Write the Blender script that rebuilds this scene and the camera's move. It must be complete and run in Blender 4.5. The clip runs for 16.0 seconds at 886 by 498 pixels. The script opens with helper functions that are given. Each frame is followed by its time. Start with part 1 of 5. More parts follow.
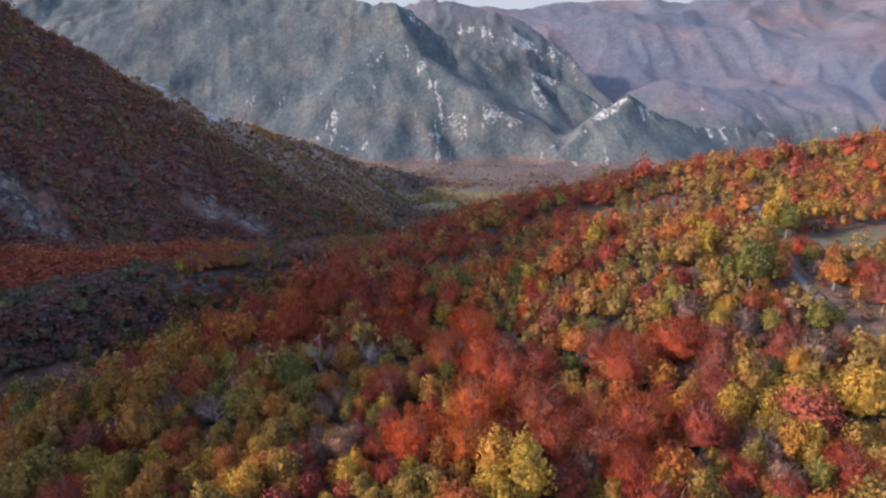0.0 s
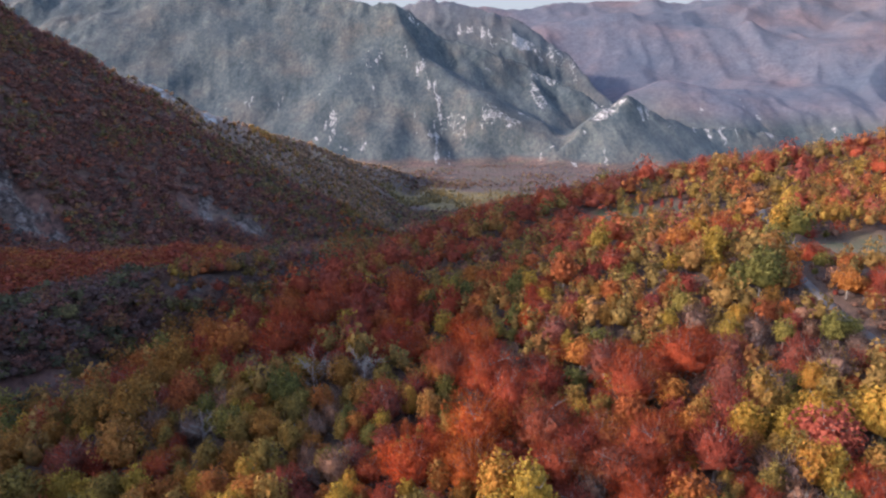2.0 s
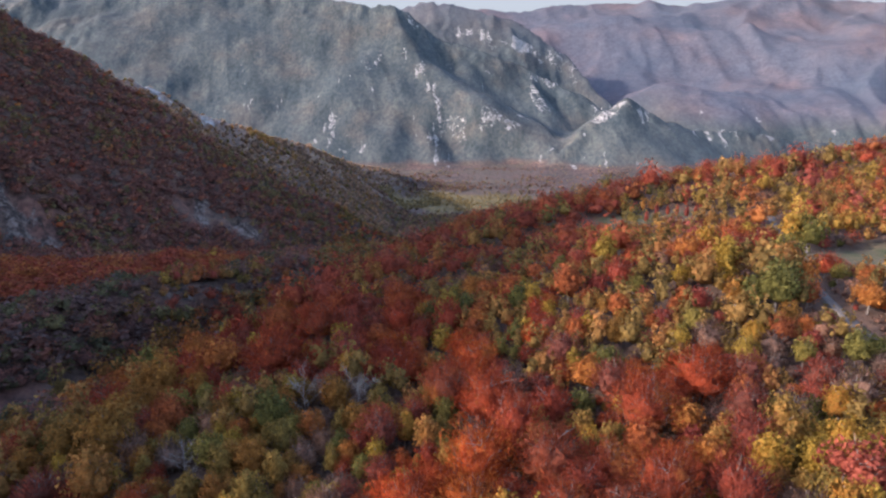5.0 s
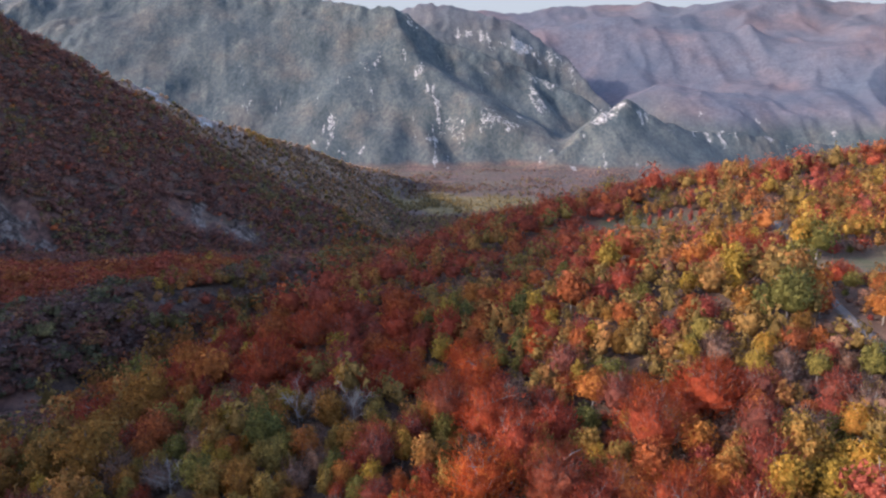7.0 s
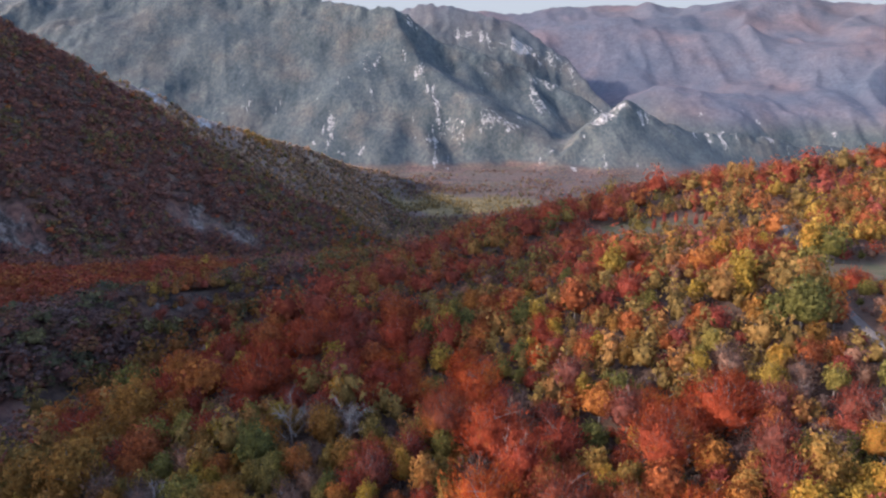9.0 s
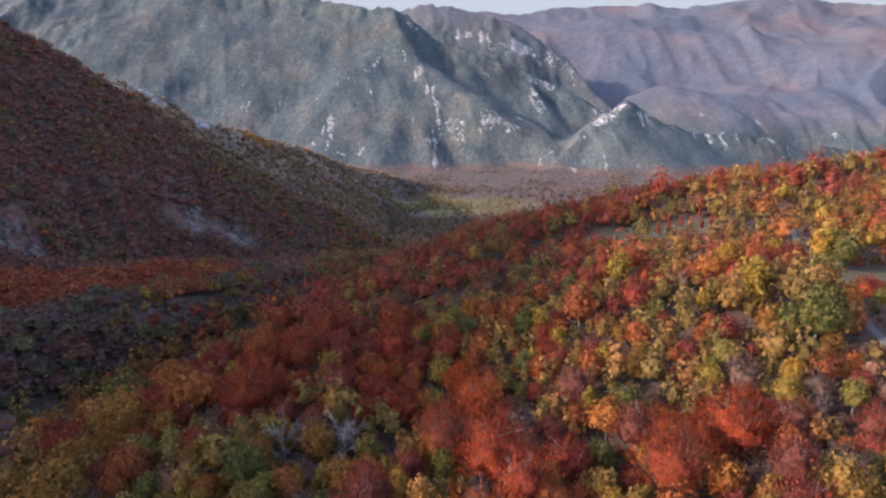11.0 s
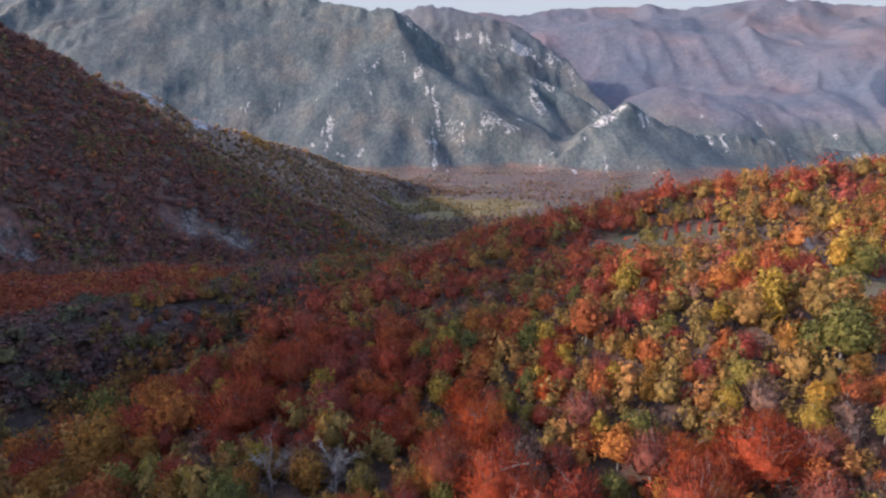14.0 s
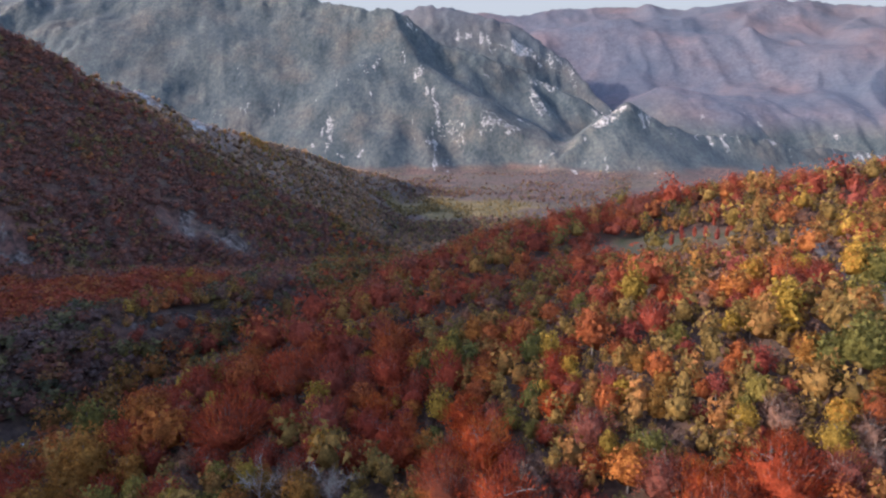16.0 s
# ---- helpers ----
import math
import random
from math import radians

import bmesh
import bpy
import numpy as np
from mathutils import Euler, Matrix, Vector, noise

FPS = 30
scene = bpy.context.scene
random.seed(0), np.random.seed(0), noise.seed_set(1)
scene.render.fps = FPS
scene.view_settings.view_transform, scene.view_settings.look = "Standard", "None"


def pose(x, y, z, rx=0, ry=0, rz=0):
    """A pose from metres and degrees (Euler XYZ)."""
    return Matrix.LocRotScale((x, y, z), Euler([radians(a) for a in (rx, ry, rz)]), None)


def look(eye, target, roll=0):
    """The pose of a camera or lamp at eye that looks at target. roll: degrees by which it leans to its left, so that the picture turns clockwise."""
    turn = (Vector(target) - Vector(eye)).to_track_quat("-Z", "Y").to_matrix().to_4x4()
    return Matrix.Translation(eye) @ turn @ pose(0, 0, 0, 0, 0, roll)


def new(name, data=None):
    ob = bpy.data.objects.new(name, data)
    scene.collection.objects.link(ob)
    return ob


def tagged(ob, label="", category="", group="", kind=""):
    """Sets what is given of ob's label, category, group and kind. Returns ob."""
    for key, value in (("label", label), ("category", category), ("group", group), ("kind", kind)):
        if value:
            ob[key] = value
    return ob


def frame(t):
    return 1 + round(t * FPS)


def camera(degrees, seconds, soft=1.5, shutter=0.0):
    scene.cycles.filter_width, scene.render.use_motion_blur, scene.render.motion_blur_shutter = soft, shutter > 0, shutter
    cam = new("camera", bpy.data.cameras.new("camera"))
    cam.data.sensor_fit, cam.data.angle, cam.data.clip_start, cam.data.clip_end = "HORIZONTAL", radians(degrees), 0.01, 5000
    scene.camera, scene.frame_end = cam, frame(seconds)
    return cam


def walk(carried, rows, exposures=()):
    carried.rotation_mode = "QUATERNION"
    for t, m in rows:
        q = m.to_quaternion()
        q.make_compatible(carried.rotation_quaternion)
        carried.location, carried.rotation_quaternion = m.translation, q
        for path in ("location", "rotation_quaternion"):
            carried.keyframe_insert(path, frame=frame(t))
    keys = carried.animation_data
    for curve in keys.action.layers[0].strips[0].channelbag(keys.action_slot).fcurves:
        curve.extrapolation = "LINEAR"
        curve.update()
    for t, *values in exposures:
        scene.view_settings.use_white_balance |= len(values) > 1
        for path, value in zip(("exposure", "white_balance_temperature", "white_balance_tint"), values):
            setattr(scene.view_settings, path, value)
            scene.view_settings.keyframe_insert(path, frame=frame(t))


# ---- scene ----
# camera and its flight
cam = camera(74.0, 16.0, soft=2.3)
METRES, EYE, TILT, LEAN, TURN = 32.0, 200.0, -14.5, 0.0, 0.0
DEEP = 1.1646
ROWS = [
    (0.0, 0.0, 0.0, 0.0, 0.0, 0.0, -0.0),
    (0.5, 0.0006, 0.0289, 0.0108, -0.02, -0.0, -0.0),
    (1.0, 0.0014, 0.0606, 0.0225, -0.05, 0.01, 0.01),
    (1.5, 0.0018, 0.0894, 0.0331, -0.08, 0.02, 0.01),
    (2.0, 0.0027, 0.1203, 0.0445, -0.11, 0.04, 0.01),
    (2.5, 0.003, 0.1483, 0.0549, -0.13, 0.07, 0.01),
    (3.0, 0.0036, 0.1782, 0.0656, -0.14, 0.13, 0.01),
    (3.5, 0.0042, 0.2053, 0.0757, -0.15, 0.18, 0.01),
    (4.0, 0.0054, 0.2347, 0.0866, -0.16, 0.21, 0.01),
    (6.5, 0.0072, 0.3738, 0.1389, -0.24, 0.39, 0.02),
    (7.0, 0.008, 0.4035, 0.1494, -0.26, 0.41, 0.03),
    (7.5, 0.0083, 0.4309, 0.1589, -0.26, 0.42, 0.02),
    (8.0, 0.0087, 0.4609, 0.1697, -0.27, 0.45, 0.01),
    (8.5, 0.009, 0.4887, 0.1794, -0.27, 0.46, 0.01),
    (9.0, 0.0093, 0.5188, 0.1905, -0.27, 0.47, 0.01),
    (11.5, 0.0119, 0.6661, 0.2426, -0.3, 0.54, -0.02),
    (12.0, 0.0123, 0.6967, 0.2541, -0.32, 0.55, -0.03),
    (12.5, 0.0125, 0.7252, 0.2646, -0.32, 0.55, -0.04),
    (13.0, 0.0129, 0.7561, 0.2761, -0.31, 0.56, -0.04),
    (13.5, 0.013, 0.7846, 0.2866, -0.31, 0.59, -0.04),
    (14.0, 0.0136, 0.8157, 0.2981, -0.31, 0.63, -0.05),
    (14.5, 0.0139, 0.8449, 0.3086, -0.31, 0.65, -0.05),
    (15.0, 0.0142, 0.8767, 0.3201, -0.31, 0.68, -0.05),
    (15.5, 0.0145, 0.9065, 0.3309, -0.3, 0.68, -0.04),
    (16.0, 0.015, 0.9392, 0.3427, -0.3, 0.67, -0.03),
]
walk(cam, [(t, pose(0, 0, EYE, TILT, LEAN, TURN) @ pose(METRES * x, METRES * DEEP * y, METRES * z, 90 + pitch / DEEP, roll, yaw / DEEP))
           for t, x, y, z, yaw, pitch, roll in ROWS],
     exposures=[(0.0, 2.25, 6350, 23), (16.0, 2.25, 6350, 23)])

# ---- sun, sky, exposure ----
SUN_AZIMUTH, SUN_HEIGHT = radians(252.0), radians(22.8)
world = bpy.data.worlds.new("sky")
scene.world = world
world.use_nodes = True
wn, wl = world.node_tree.nodes, world.node_tree.links
sky = wn.new("ShaderNodeTexSky")
sky.sky_type, sky.sun_disc = "NISHITA", False
sky.sun_elevation, sky.sun_rotation = SUN_HEIGHT, SUN_AZIMUTH
sky.air_density, sky.dust_density, sky.ozone_density = 1.0, 1.2, 1.0
wl.new(sky.outputs["Color"], wn["Background"].inputs["Color"])
wn["Background"].inputs["Strength"].default_value = 0.155
sun = new("sun", bpy.data.lights.new("sun", "SUN"))
sun.data.energy, sun.data.angle, sun.data.color = 2.0, radians(2.5), (1.0, 0.89, 0.76)
to_sun = Vector((math.sin(SUN_AZIMUTH) * math.cos(SUN_HEIGHT), math.cos(SUN_AZIMUTH) * math.cos(SUN_HEIGHT), math.sin(SUN_HEIGHT)))
sun.matrix_world = look(to_sun * 900, (0, 0, 0))

# ---- lie of the land: heights in metres over the plain, x across, y up the valley ----
def lattice(ix, iy, seed):
    h = (ix.astype(np.int64) * 374761393 + iy.astype(np.int64) * 668265263 + seed * 974711) & 0xFFFFFFFF
    h = ((h ^ (h >> 13)) * 1274126177) & 0xFFFFFFFF
    return ((h ^ (h >> 16)) & 0xFFFF) / 65535.0


def smooth_noise(x, y, seed=0):
    ix, iy = np.floor(x), np.floor(y)
    fx, fy = x - ix, y - iy
    fx, fy = fx * fx * fx * (fx * (6 * fx - 15) + 10), fy * fy * fy * (fy * (6 * fy - 15) + 10)
    a, b = lattice(ix, iy, seed), lattice(ix + 1, iy, seed)
    c, d = lattice(ix, iy + 1, seed), lattice(ix + 1, iy + 1, seed)
    return (a + (b - a) * fx) * (1 - fy) + (c + (d - c) * fx) * fy


def fractal(x, y, size, octaves=4, seed=0, gain=0.5):
    """Noise from about -1 to 1."""
    total, amp, norm = np.zeros(np.shape(x)), 1.0, 0.0
    for k in range(octaves):
        total += amp * (2 * smooth_noise(x / size + 17.3 * k, y / size - 9.1 * k, seed + k) - 1)
        norm += amp
        amp *= gain
        size *= 0.5
    return total / norm * 1.6


def ridged(x, y, size, octaves=4, seed=0):
    """Sharp crests and round gullies, from 0 to 1."""
    total, amp, norm, weight = np.zeros(np.shape(x)), 1.0, 0.0, 1.0
    for k in range(octaves):
        n = 1 - np.abs(2 * smooth_noise(x / size + 5.7 * k, y / size + 3.3 * k, seed + 31 * k) - 1)
        n = n * n * weight
        weight = np.clip(n * 1.6, 0.25, 1)
        total += amp * n
        norm += amp
        amp *= 0.55
        size *= 0.47
    return total / norm


def nearest(x, y, line):
    """Distance to a polyline of (x, y, ...), the run along it, the side (left +) and its height there."""
    best = np.full(np.shape(x), 1e9)
    run, side, high = np.zeros(np.shape(x)), np.zeros(np.shape(x)), np.zeros(np.shape(x))
    before = 0.0
    for p, q in zip(line[:-1], line[1:]):
        dx, dy = q[0] - p[0], q[1] - p[1]
        size = math.hypot(dx, dy)
        k = np.clip(((x - p[0]) * dx + (y - p[1]) * dy) / size ** 2, 0, 1)
        ex, ey = x - p[0] - k * dx, y - p[1] - k * dy
        d = np.hypot(ex, ey)
        closer = d < best
        best = np.where(closer, d, best)
        run = np.where(closer, before + k * size, run)
        side = np.where(closer, np.where(dx * ey - dy * ex >= 0, 1.0, -1.0), side)
        if len(p) > 2:
            high = np.where(closer, p[2] + k * (q[2] - p[2]), high)
        before += size
    return best, run, side, high


def ramp(v, lo, hi):
    v = np.clip((v - lo) / (hi - lo), 0, 1)
    return v * v * (3 - 2 * v)


def blend_max(a, b, soft):
    h = np.clip(0.5 + 0.5 * (a - b) / soft, 0, 1)
    return b + (a - b) * h + soft * h * (1 - h) * 0.5


SPUR_EDGE = [(-84, -300), (-86, 40), (-71, 92), (-66, 120), (-58, 146), (-45, 170), (-22, 190), (0, 221), (18, 246), (42, 259), (70, 266),
             (110, 260), (150, 252), (200, 246), (420, 240)]
GORGE = [(-330, -200, 150), (-190, 60, 128), (-113, 165, 116), (-54, 250, 98), (-32, 400, 76), (-10, 520, 58), (50, 900, 4), (90, 1300, -8)]
# first nine points lie out of view, heights made up to shape the spur's shadow
WEST_RIDGE = [(-660, -600, 345), (-660, -190, 350), (-660, -126, 365), (-660, -92, 446), (-655, -45, 446), (-650, -5, 486), (-645, 30, 500), (-640, 150, 504), (-530, 410, 400), (-392, 520, 287), (-340, 532, 256), (-272, 548, 208),
              (-213, 563, 160), (-152, 585, 117), (-85, 605, 82), (-30, 640, 45)]
SECOND_RIDGE = [(-760, 700, 300), (-560, 715, 266), (-405, 730, 236), (-358, 740, 221), (-346, 760, 215), (-336, 790, 198), (-318, 820, 183), (-300, 880, 165), (-284, 950, 146),
                (-249, 1050, 121), (-208, 1250, 74), (-105, 1420, 26), (29, 1480, -10)]
# flank, gully spacing, line; the crest first, then its spurs from west to east, the knoll and the crags behind
MASSIF = [
    (0.68, 90, [(-2256, 2700, 943), (-1328, 2650, 807), (-795, 2600, 693), (-477, 2520, 596), (-349, 2480, 570), (-283, 2470, 552), (-194, 2450, 555), (-146, 2440, 534), (-75, 2440, 491),
                (45, 2430, 428), (158, 2420, 397), (300, 2400, 335), (437, 2360, 259), (553, 2300, 205), (637, 2250, 138)]),
    (0.68, 60, [(-1492, 2600, 733), (-1458, 2350, 489), (-1358, 2100, 334), (-1269, 1900, 171)]),
    (0.68, 60, [(-980, 2600, 650), (-1047, 2350, 450), (-1069, 2200, 341), (-1052, 2050, 242), (-1013, 1900, 137)]),
    (0.72, 55, [(-551, 2520, 586), (-657, 2380, 455), (-731, 2260, 355), (-691, 2120, 235), (-732, 2020, 161), (-721, 1900, 86)]),
    (0.70, 45, [(-683, 2150, 263), (-618, 2080, 192), (-515, 2000, 144), (-413, 1900, 87), (-371, 1800, 10)]),
    (0.76, 40, [(-165, 2330, 454), (-280, 2230, 363), (-356, 2160, 308), (-392, 2060, 221), (-407, 1980, 146), (-357, 1880, 67), (-318, 1790, 0)]),
    (0.74, 40, [(-193, 2440, 552), (-165, 2330, 454), (-109, 2230, 354), (-53, 2130, 264), (-58, 2020, 162), (-25, 1900, 87), (-2, 1780, 0)]),
    (0.60, 45, [(-75, 2440, 491), (32, 2230, 276), (96, 2060, 122), (128, 1890, 37), (140, 1780, -20)]),
    (0.70, 40, [(45, 2430, 428), (145, 2250, 268), (242, 2080, 143), (328, 2000, 114), (352, 1900, 67), (371, 1760, 0)]),
    (0.58, 45, [(300, 2400, 335), (378, 2220, 192), (423, 2060, 77), (447, 1900, 0)]),
    (0.72, 40, [(379, 1830, 33), (467, 1900, 136), (533, 1930, 180), (595, 1950, 205), (669, 1960, 173), (771, 1980, 134), (950, 2000, 101), (1188, 2050, 70), (1536, 2100, 48)]),
    (0.64, 35, [(595, 1950, 205), (541, 1850, 125), (527, 1760, 64), (549, 1690, 5)]),
    (0.60, 35, [(771, 1980, 134), (691, 1850, 74), (612, 1710, 7)]),
    (0.85, 50, [(-382, 3080, 634), (-215, 3050, 625), (-36, 3000, 659), (133, 2960, 609), (315, 2920, 552), (442, 2880, 487), (564, 2820, 396), (657, 2760, 308), (700, 2700, 246), (772, 2600, 152)]),
]
ROCKY = [MASSIF[k][2] for k in (4, 5, 6, 8, 10, 11)]
FAR_RANGE = [
    (0.42, 220, [(-800, 4300, 780), (-300, 4300, 800), (-60, 4250, 848), (330, 4200, 780), (640, 4200, 795), (1000, 4200, 835), (1450, 4200, 838), (2000, 4150, 860), (2550, 4000, 800), (3300, 3700, 700), (4000, 2600, 620)]),
    (0.50, 160, [(1000, 4150, 820), (1050, 3700, 600), (1080, 3200, 360), (1050, 2900, 190)]),
    (0.50, 160, [(2000, 4100, 850), (1800, 3600, 640), (1560, 3100, 380), (1400, 2700, 170), (1250, 2400, 50)]),
    (0.50, 160, [(2700, 3950, 790), (2350, 3400, 560), (2050, 2900, 330), (1850, 2400, 120)]),
    (0.50, 160, [(3400, 3600, 690), (2900, 2900, 430), (2500, 2300, 160)]),
]


# swells and dips of the spur: place and height
KNOLLS = [(-25, 55, 4.3), (10, 55, 2.8), (45, 55, 3.0), (-60, 95, -2.7), (-25, 95, 0.4), (10, 95, -3.0), (45, 95, -1.5), (80, 95, 1.4), (-60, 135, -3.5),
          (-25, 135, 3.4), (10, 135, 0.8), (45, 135, 2.6), (80, 135, 4.3), (115, 135, 0.6), (-60, 175, -1.9), (-25, 175, -4.9), (10, 175, -2.6), (45, 175, 3.3),
          (80, 175, 1.1), (115, 175, -2.3), (-60, 220, 0.7), (-25, 220, 1.3), (10, 220, 1.6), (45, 220, -1.5), (80, 220, -0.5), (115, 220, -1.9), (150, 220, -1.6),
          (-36, 228, 5), (-6, 252, 7)]


def hill(x, y):
    """The wooded spur below the camera, with its edges."""
    z = 146 + 0.075 * np.clip(x, 0, 260) + 0.04 * np.clip(x, -200, 0) + 0.0007 * np.clip(x, 0, 220) * (np.clip(y, 0, 320) - 60) + 2.2 * fractal(x, y, 60, 3, 5)
    for cx, cy, up in KNOLLS:
        z = z + up * np.exp(-((x - cx) ** 2 + (y - cy) ** 2) / 1800)
    d, run, side, _ = nearest(x, y, SPUR_EDGE)
    d = d * side + 3 * fractal(x, y, 35, 2, 9)
    return z - 0.66 * (np.sqrt(np.maximum(d + 4, 0) ** 2 + 49) - 7)


def land(x, y):
    """Height of the ground before water has cut it."""
    wx, wy = x + 28 * fractal(x, y, 150, 3, 1), y + 28 * fractal(x, y, 150, 3, 2)
    # valley floor and gorge
    d, run, side, axis = nearest(x, y, GORGE)
    plain = -8 + 0.012 * np.maximum(y - 1300, 0) + 3 * fractal(x, y, 220, 3, 3)
    bench = 131 - 0.20 * np.maximum(y - 240, 0) - 0.02 * np.abs(y - 240) + 4 * fractal(x, y, 60, 3, 12)
    west = np.minimum(axis + 1.05 * np.maximum(d - 5, 0), np.maximum(bench, axis + 0.02 * d))
    z = np.where(side > 0, west, axis + np.minimum(0.30 * np.maximum(d - 4, 0), 7 + 0.02 * d))
    z = np.where(y > 350, z + ramp(y, 350, 900) * (np.maximum(axis, plain) - z), z)
    z = np.where(y > 900, z + ramp(y, 900, 1300) * (plain - z), z)
    z = z + 1.5 * fractal(x, y, 40, 2, 15)
    z = blend_max(z, hill(x, y), 6)
    # western ridge
    d, run, side, high = nearest(x + 0.25 * (wx - x), y + 0.25 * (wy - y), WEST_RIDGE)
    gully = ridged(run, d * 0.25, 75, 3, 21)
    w = high - (0.50 + 0.14 * ramp(high, 300, 390)) * d - 7 * ramp(d, 10, 70) * (1 - gully) + 3.0 * fractal(x, y, 28, 3, 22)
    z = blend_max(w, z, 10)
    # second ridge
    d, run, side, high = nearest(x + 0.5 * (wx - x), y + 0.5 * (wy - y), SECOND_RIDGE)
    w = high - 0.60 * d - 16 * ramp(d, 10, 100) * ramp(high, 20, 120) * (1 - ridged(run, d * 0.25, 90, 3, 41))
    z = blend_max(w, z, 14)
    # limestone massif and its spurs
    bx, by = x + 70 * fractal(x, y, 520, 2, 61), y + 70 * fractal(x, y, 520, 2, 62)
    mx, my = x + 26 * fractal(x, y, 170, 4, 63), y + 26 * fractal(x, y, 170, 4, 64)
    m = np.full(np.shape(x), -400.0)
    for k, (slope, wave, line) in enumerate(MASSIF):
        d, run, side, high = nearest(mx, my, line)
        cut = ridged(run + 0.25 * d, d * 0.10 + 40 * k, wave * 1.7, 3, 60 + k)
        m = blend_max(high - slope * (1.12 - 0.22 * side if k == 0 else 1 - 0.10 * side * (k < 10)) * d * (1 - 0.10 * ramp(d, 100, 400)) - 0.20 * wave * ramp(d, 0, 1.6 * wave) * (1 - cut), m, 46)
    m += (9 * fractal(x, y, 260, 3, 71) + 14 * (ridged(wx, wy, 95, 5, 73) - 0.4) + 6 * fractal(x, y, 34, 3, 72)) * ramp(m, -5, 60)
    z = blend_max(m, z, 30)
    # the far range
    f = np.full(np.shape(x), -400.0)
    for k, (slope, wave, line) in enumerate(FAR_RANGE):
        d, run, side, high = nearest(bx + (bx - x), by + (by - y), line)
        cut = ridged(run + 0.3 * d, d * 0.12, wave * 2.6, 3, 90 + k)
        f = blend_max(high - slope * d - 0.12 * wave * ramp(d, 0, 2.4 * wave) * (1 - cut), f, 70)
    f += (30 * fractal(x, y, 420, 3, 98) + 26 * (ridged(wx, wy, 260, 4, 99) - 0.4) + 5 * fractal(x, y, 70, 3, 97)) * ramp(f, 0, 100)
    z = blend_max(f, z, 20)
    return z



def between(grid, x, y):
    """The grid's value at any place, 0 outside it."""
    x0, y0, step, v = grid
    u, w = (x - x0) / step, (y - y0) / step
    inside = (u > 0) & (w > 0) & (u < v.shape[1] - 1.001) & (w < v.shape[0] - 1.001)
    u, w = np.clip(u, 0, v.shape[1] - 1.001), np.clip(w, 0, v.shape[0] - 1.001)
    i, j = np.floor(w).astype(int), np.floor(u).astype(int)
    a, b = w - i, u - j
    r = (v[i, j] * (1 - b) + v[i, j + 1] * b) * (1 - a) + (v[i + 1, j] * (1 - b) + v[i + 1, j + 1] * b) * a
    return np.where(inside, r, 0.0)


def carve(x0, x1, y0, y1, step, rounds, power, base=None, depth=1.0):
    """Gullies cut by running water: how far it lowers the land, on a square grid."""
    xs, ys = np.arange(x0, x1, step), np.arange(y0, y1, step)
    X, Y = np.meshgrid(xs, ys)
    first = land(X, Y) + (0 if base is None else between(base, X, Y))
    z = first.reshape(-1).copy()
    rows, cols = X.shape
    index = np.arange(rows * cols).reshape(rows, cols)
    for _ in range(rounds):
        g = z.reshape(rows, cols)
        best, to = np.zeros((rows, cols)), index.copy()
        for dy in (-1, 0, 1):
            for dx in (-1, 0, 1):
                if dx == 0 and dy == 0:
                    continue
                t = np.roll(np.roll(g, -dy, 0), -dx, 1)
                fall = (g - t) / math.hypot(dx, dy)
                fall[0 if dy < 0 else rows - 1, :] = np.where(dy != 0, -1, fall[0 if dy < 0 else rows - 1, :])
                fall[:, 0 if dx < 0 else cols - 1] = np.where(dx != 0, -1, fall[:, 0 if dx < 0 else cols - 1])
                better = fall > best
                best = np.where(better, fall, best)
                to = np.where(better, np.roll(np.roll(index, -dy, 0), -dx, 1), to)
        down = to.reshape(-1).tolist()
        order = np.argsort(z).tolist()
        area = [1.0] * len(down)
        for i in reversed(order):
            if down[i] != i:
                area[down[i]] += area[i]
        pull = (power * np.sqrt(np.array(area))).tolist()
        new_z = z.tolist()
        for i in order:
            j = down[i]
            if j != i:
                new_z[i] = (new_z[i] + pull[i] * new_z[j]) / (1 + pull[i])
        z = np.array(new_z)
        g = z.reshape(rows, cols)
        soft = g.copy()
        soft[1:-1, 1:-1] = 0.9 * g[1:-1, 1:-1] + 0.025 * (g[:-2, 1:-1] + g[2:, 1:-1] + g[1:-1, :-2] + g[1:-1, 2:])
        z = soft.reshape(-1)
    cut = z.reshape(rows, cols) - first
    ease = np.minimum(np.minimum(X - x0, x1 - X), np.minimum(Y - y0, y1 - Y)) / (12 * step)
    return x0, y0, step, cut * depth * np.clip(ease, 0, 1) * (1 - 0.78 * ramp(Y, 2700, 3300))


MOUNTAIN_CUT = carve(-2300, 3600, 1380, 4850, 15, 9, 0.012, None, 0.34)
MASSIF_CUT = carve(-1250, 1100, 1580, 2640, 7.5, 9, 0.013, MOUNTAIN_CUT, 0.30)


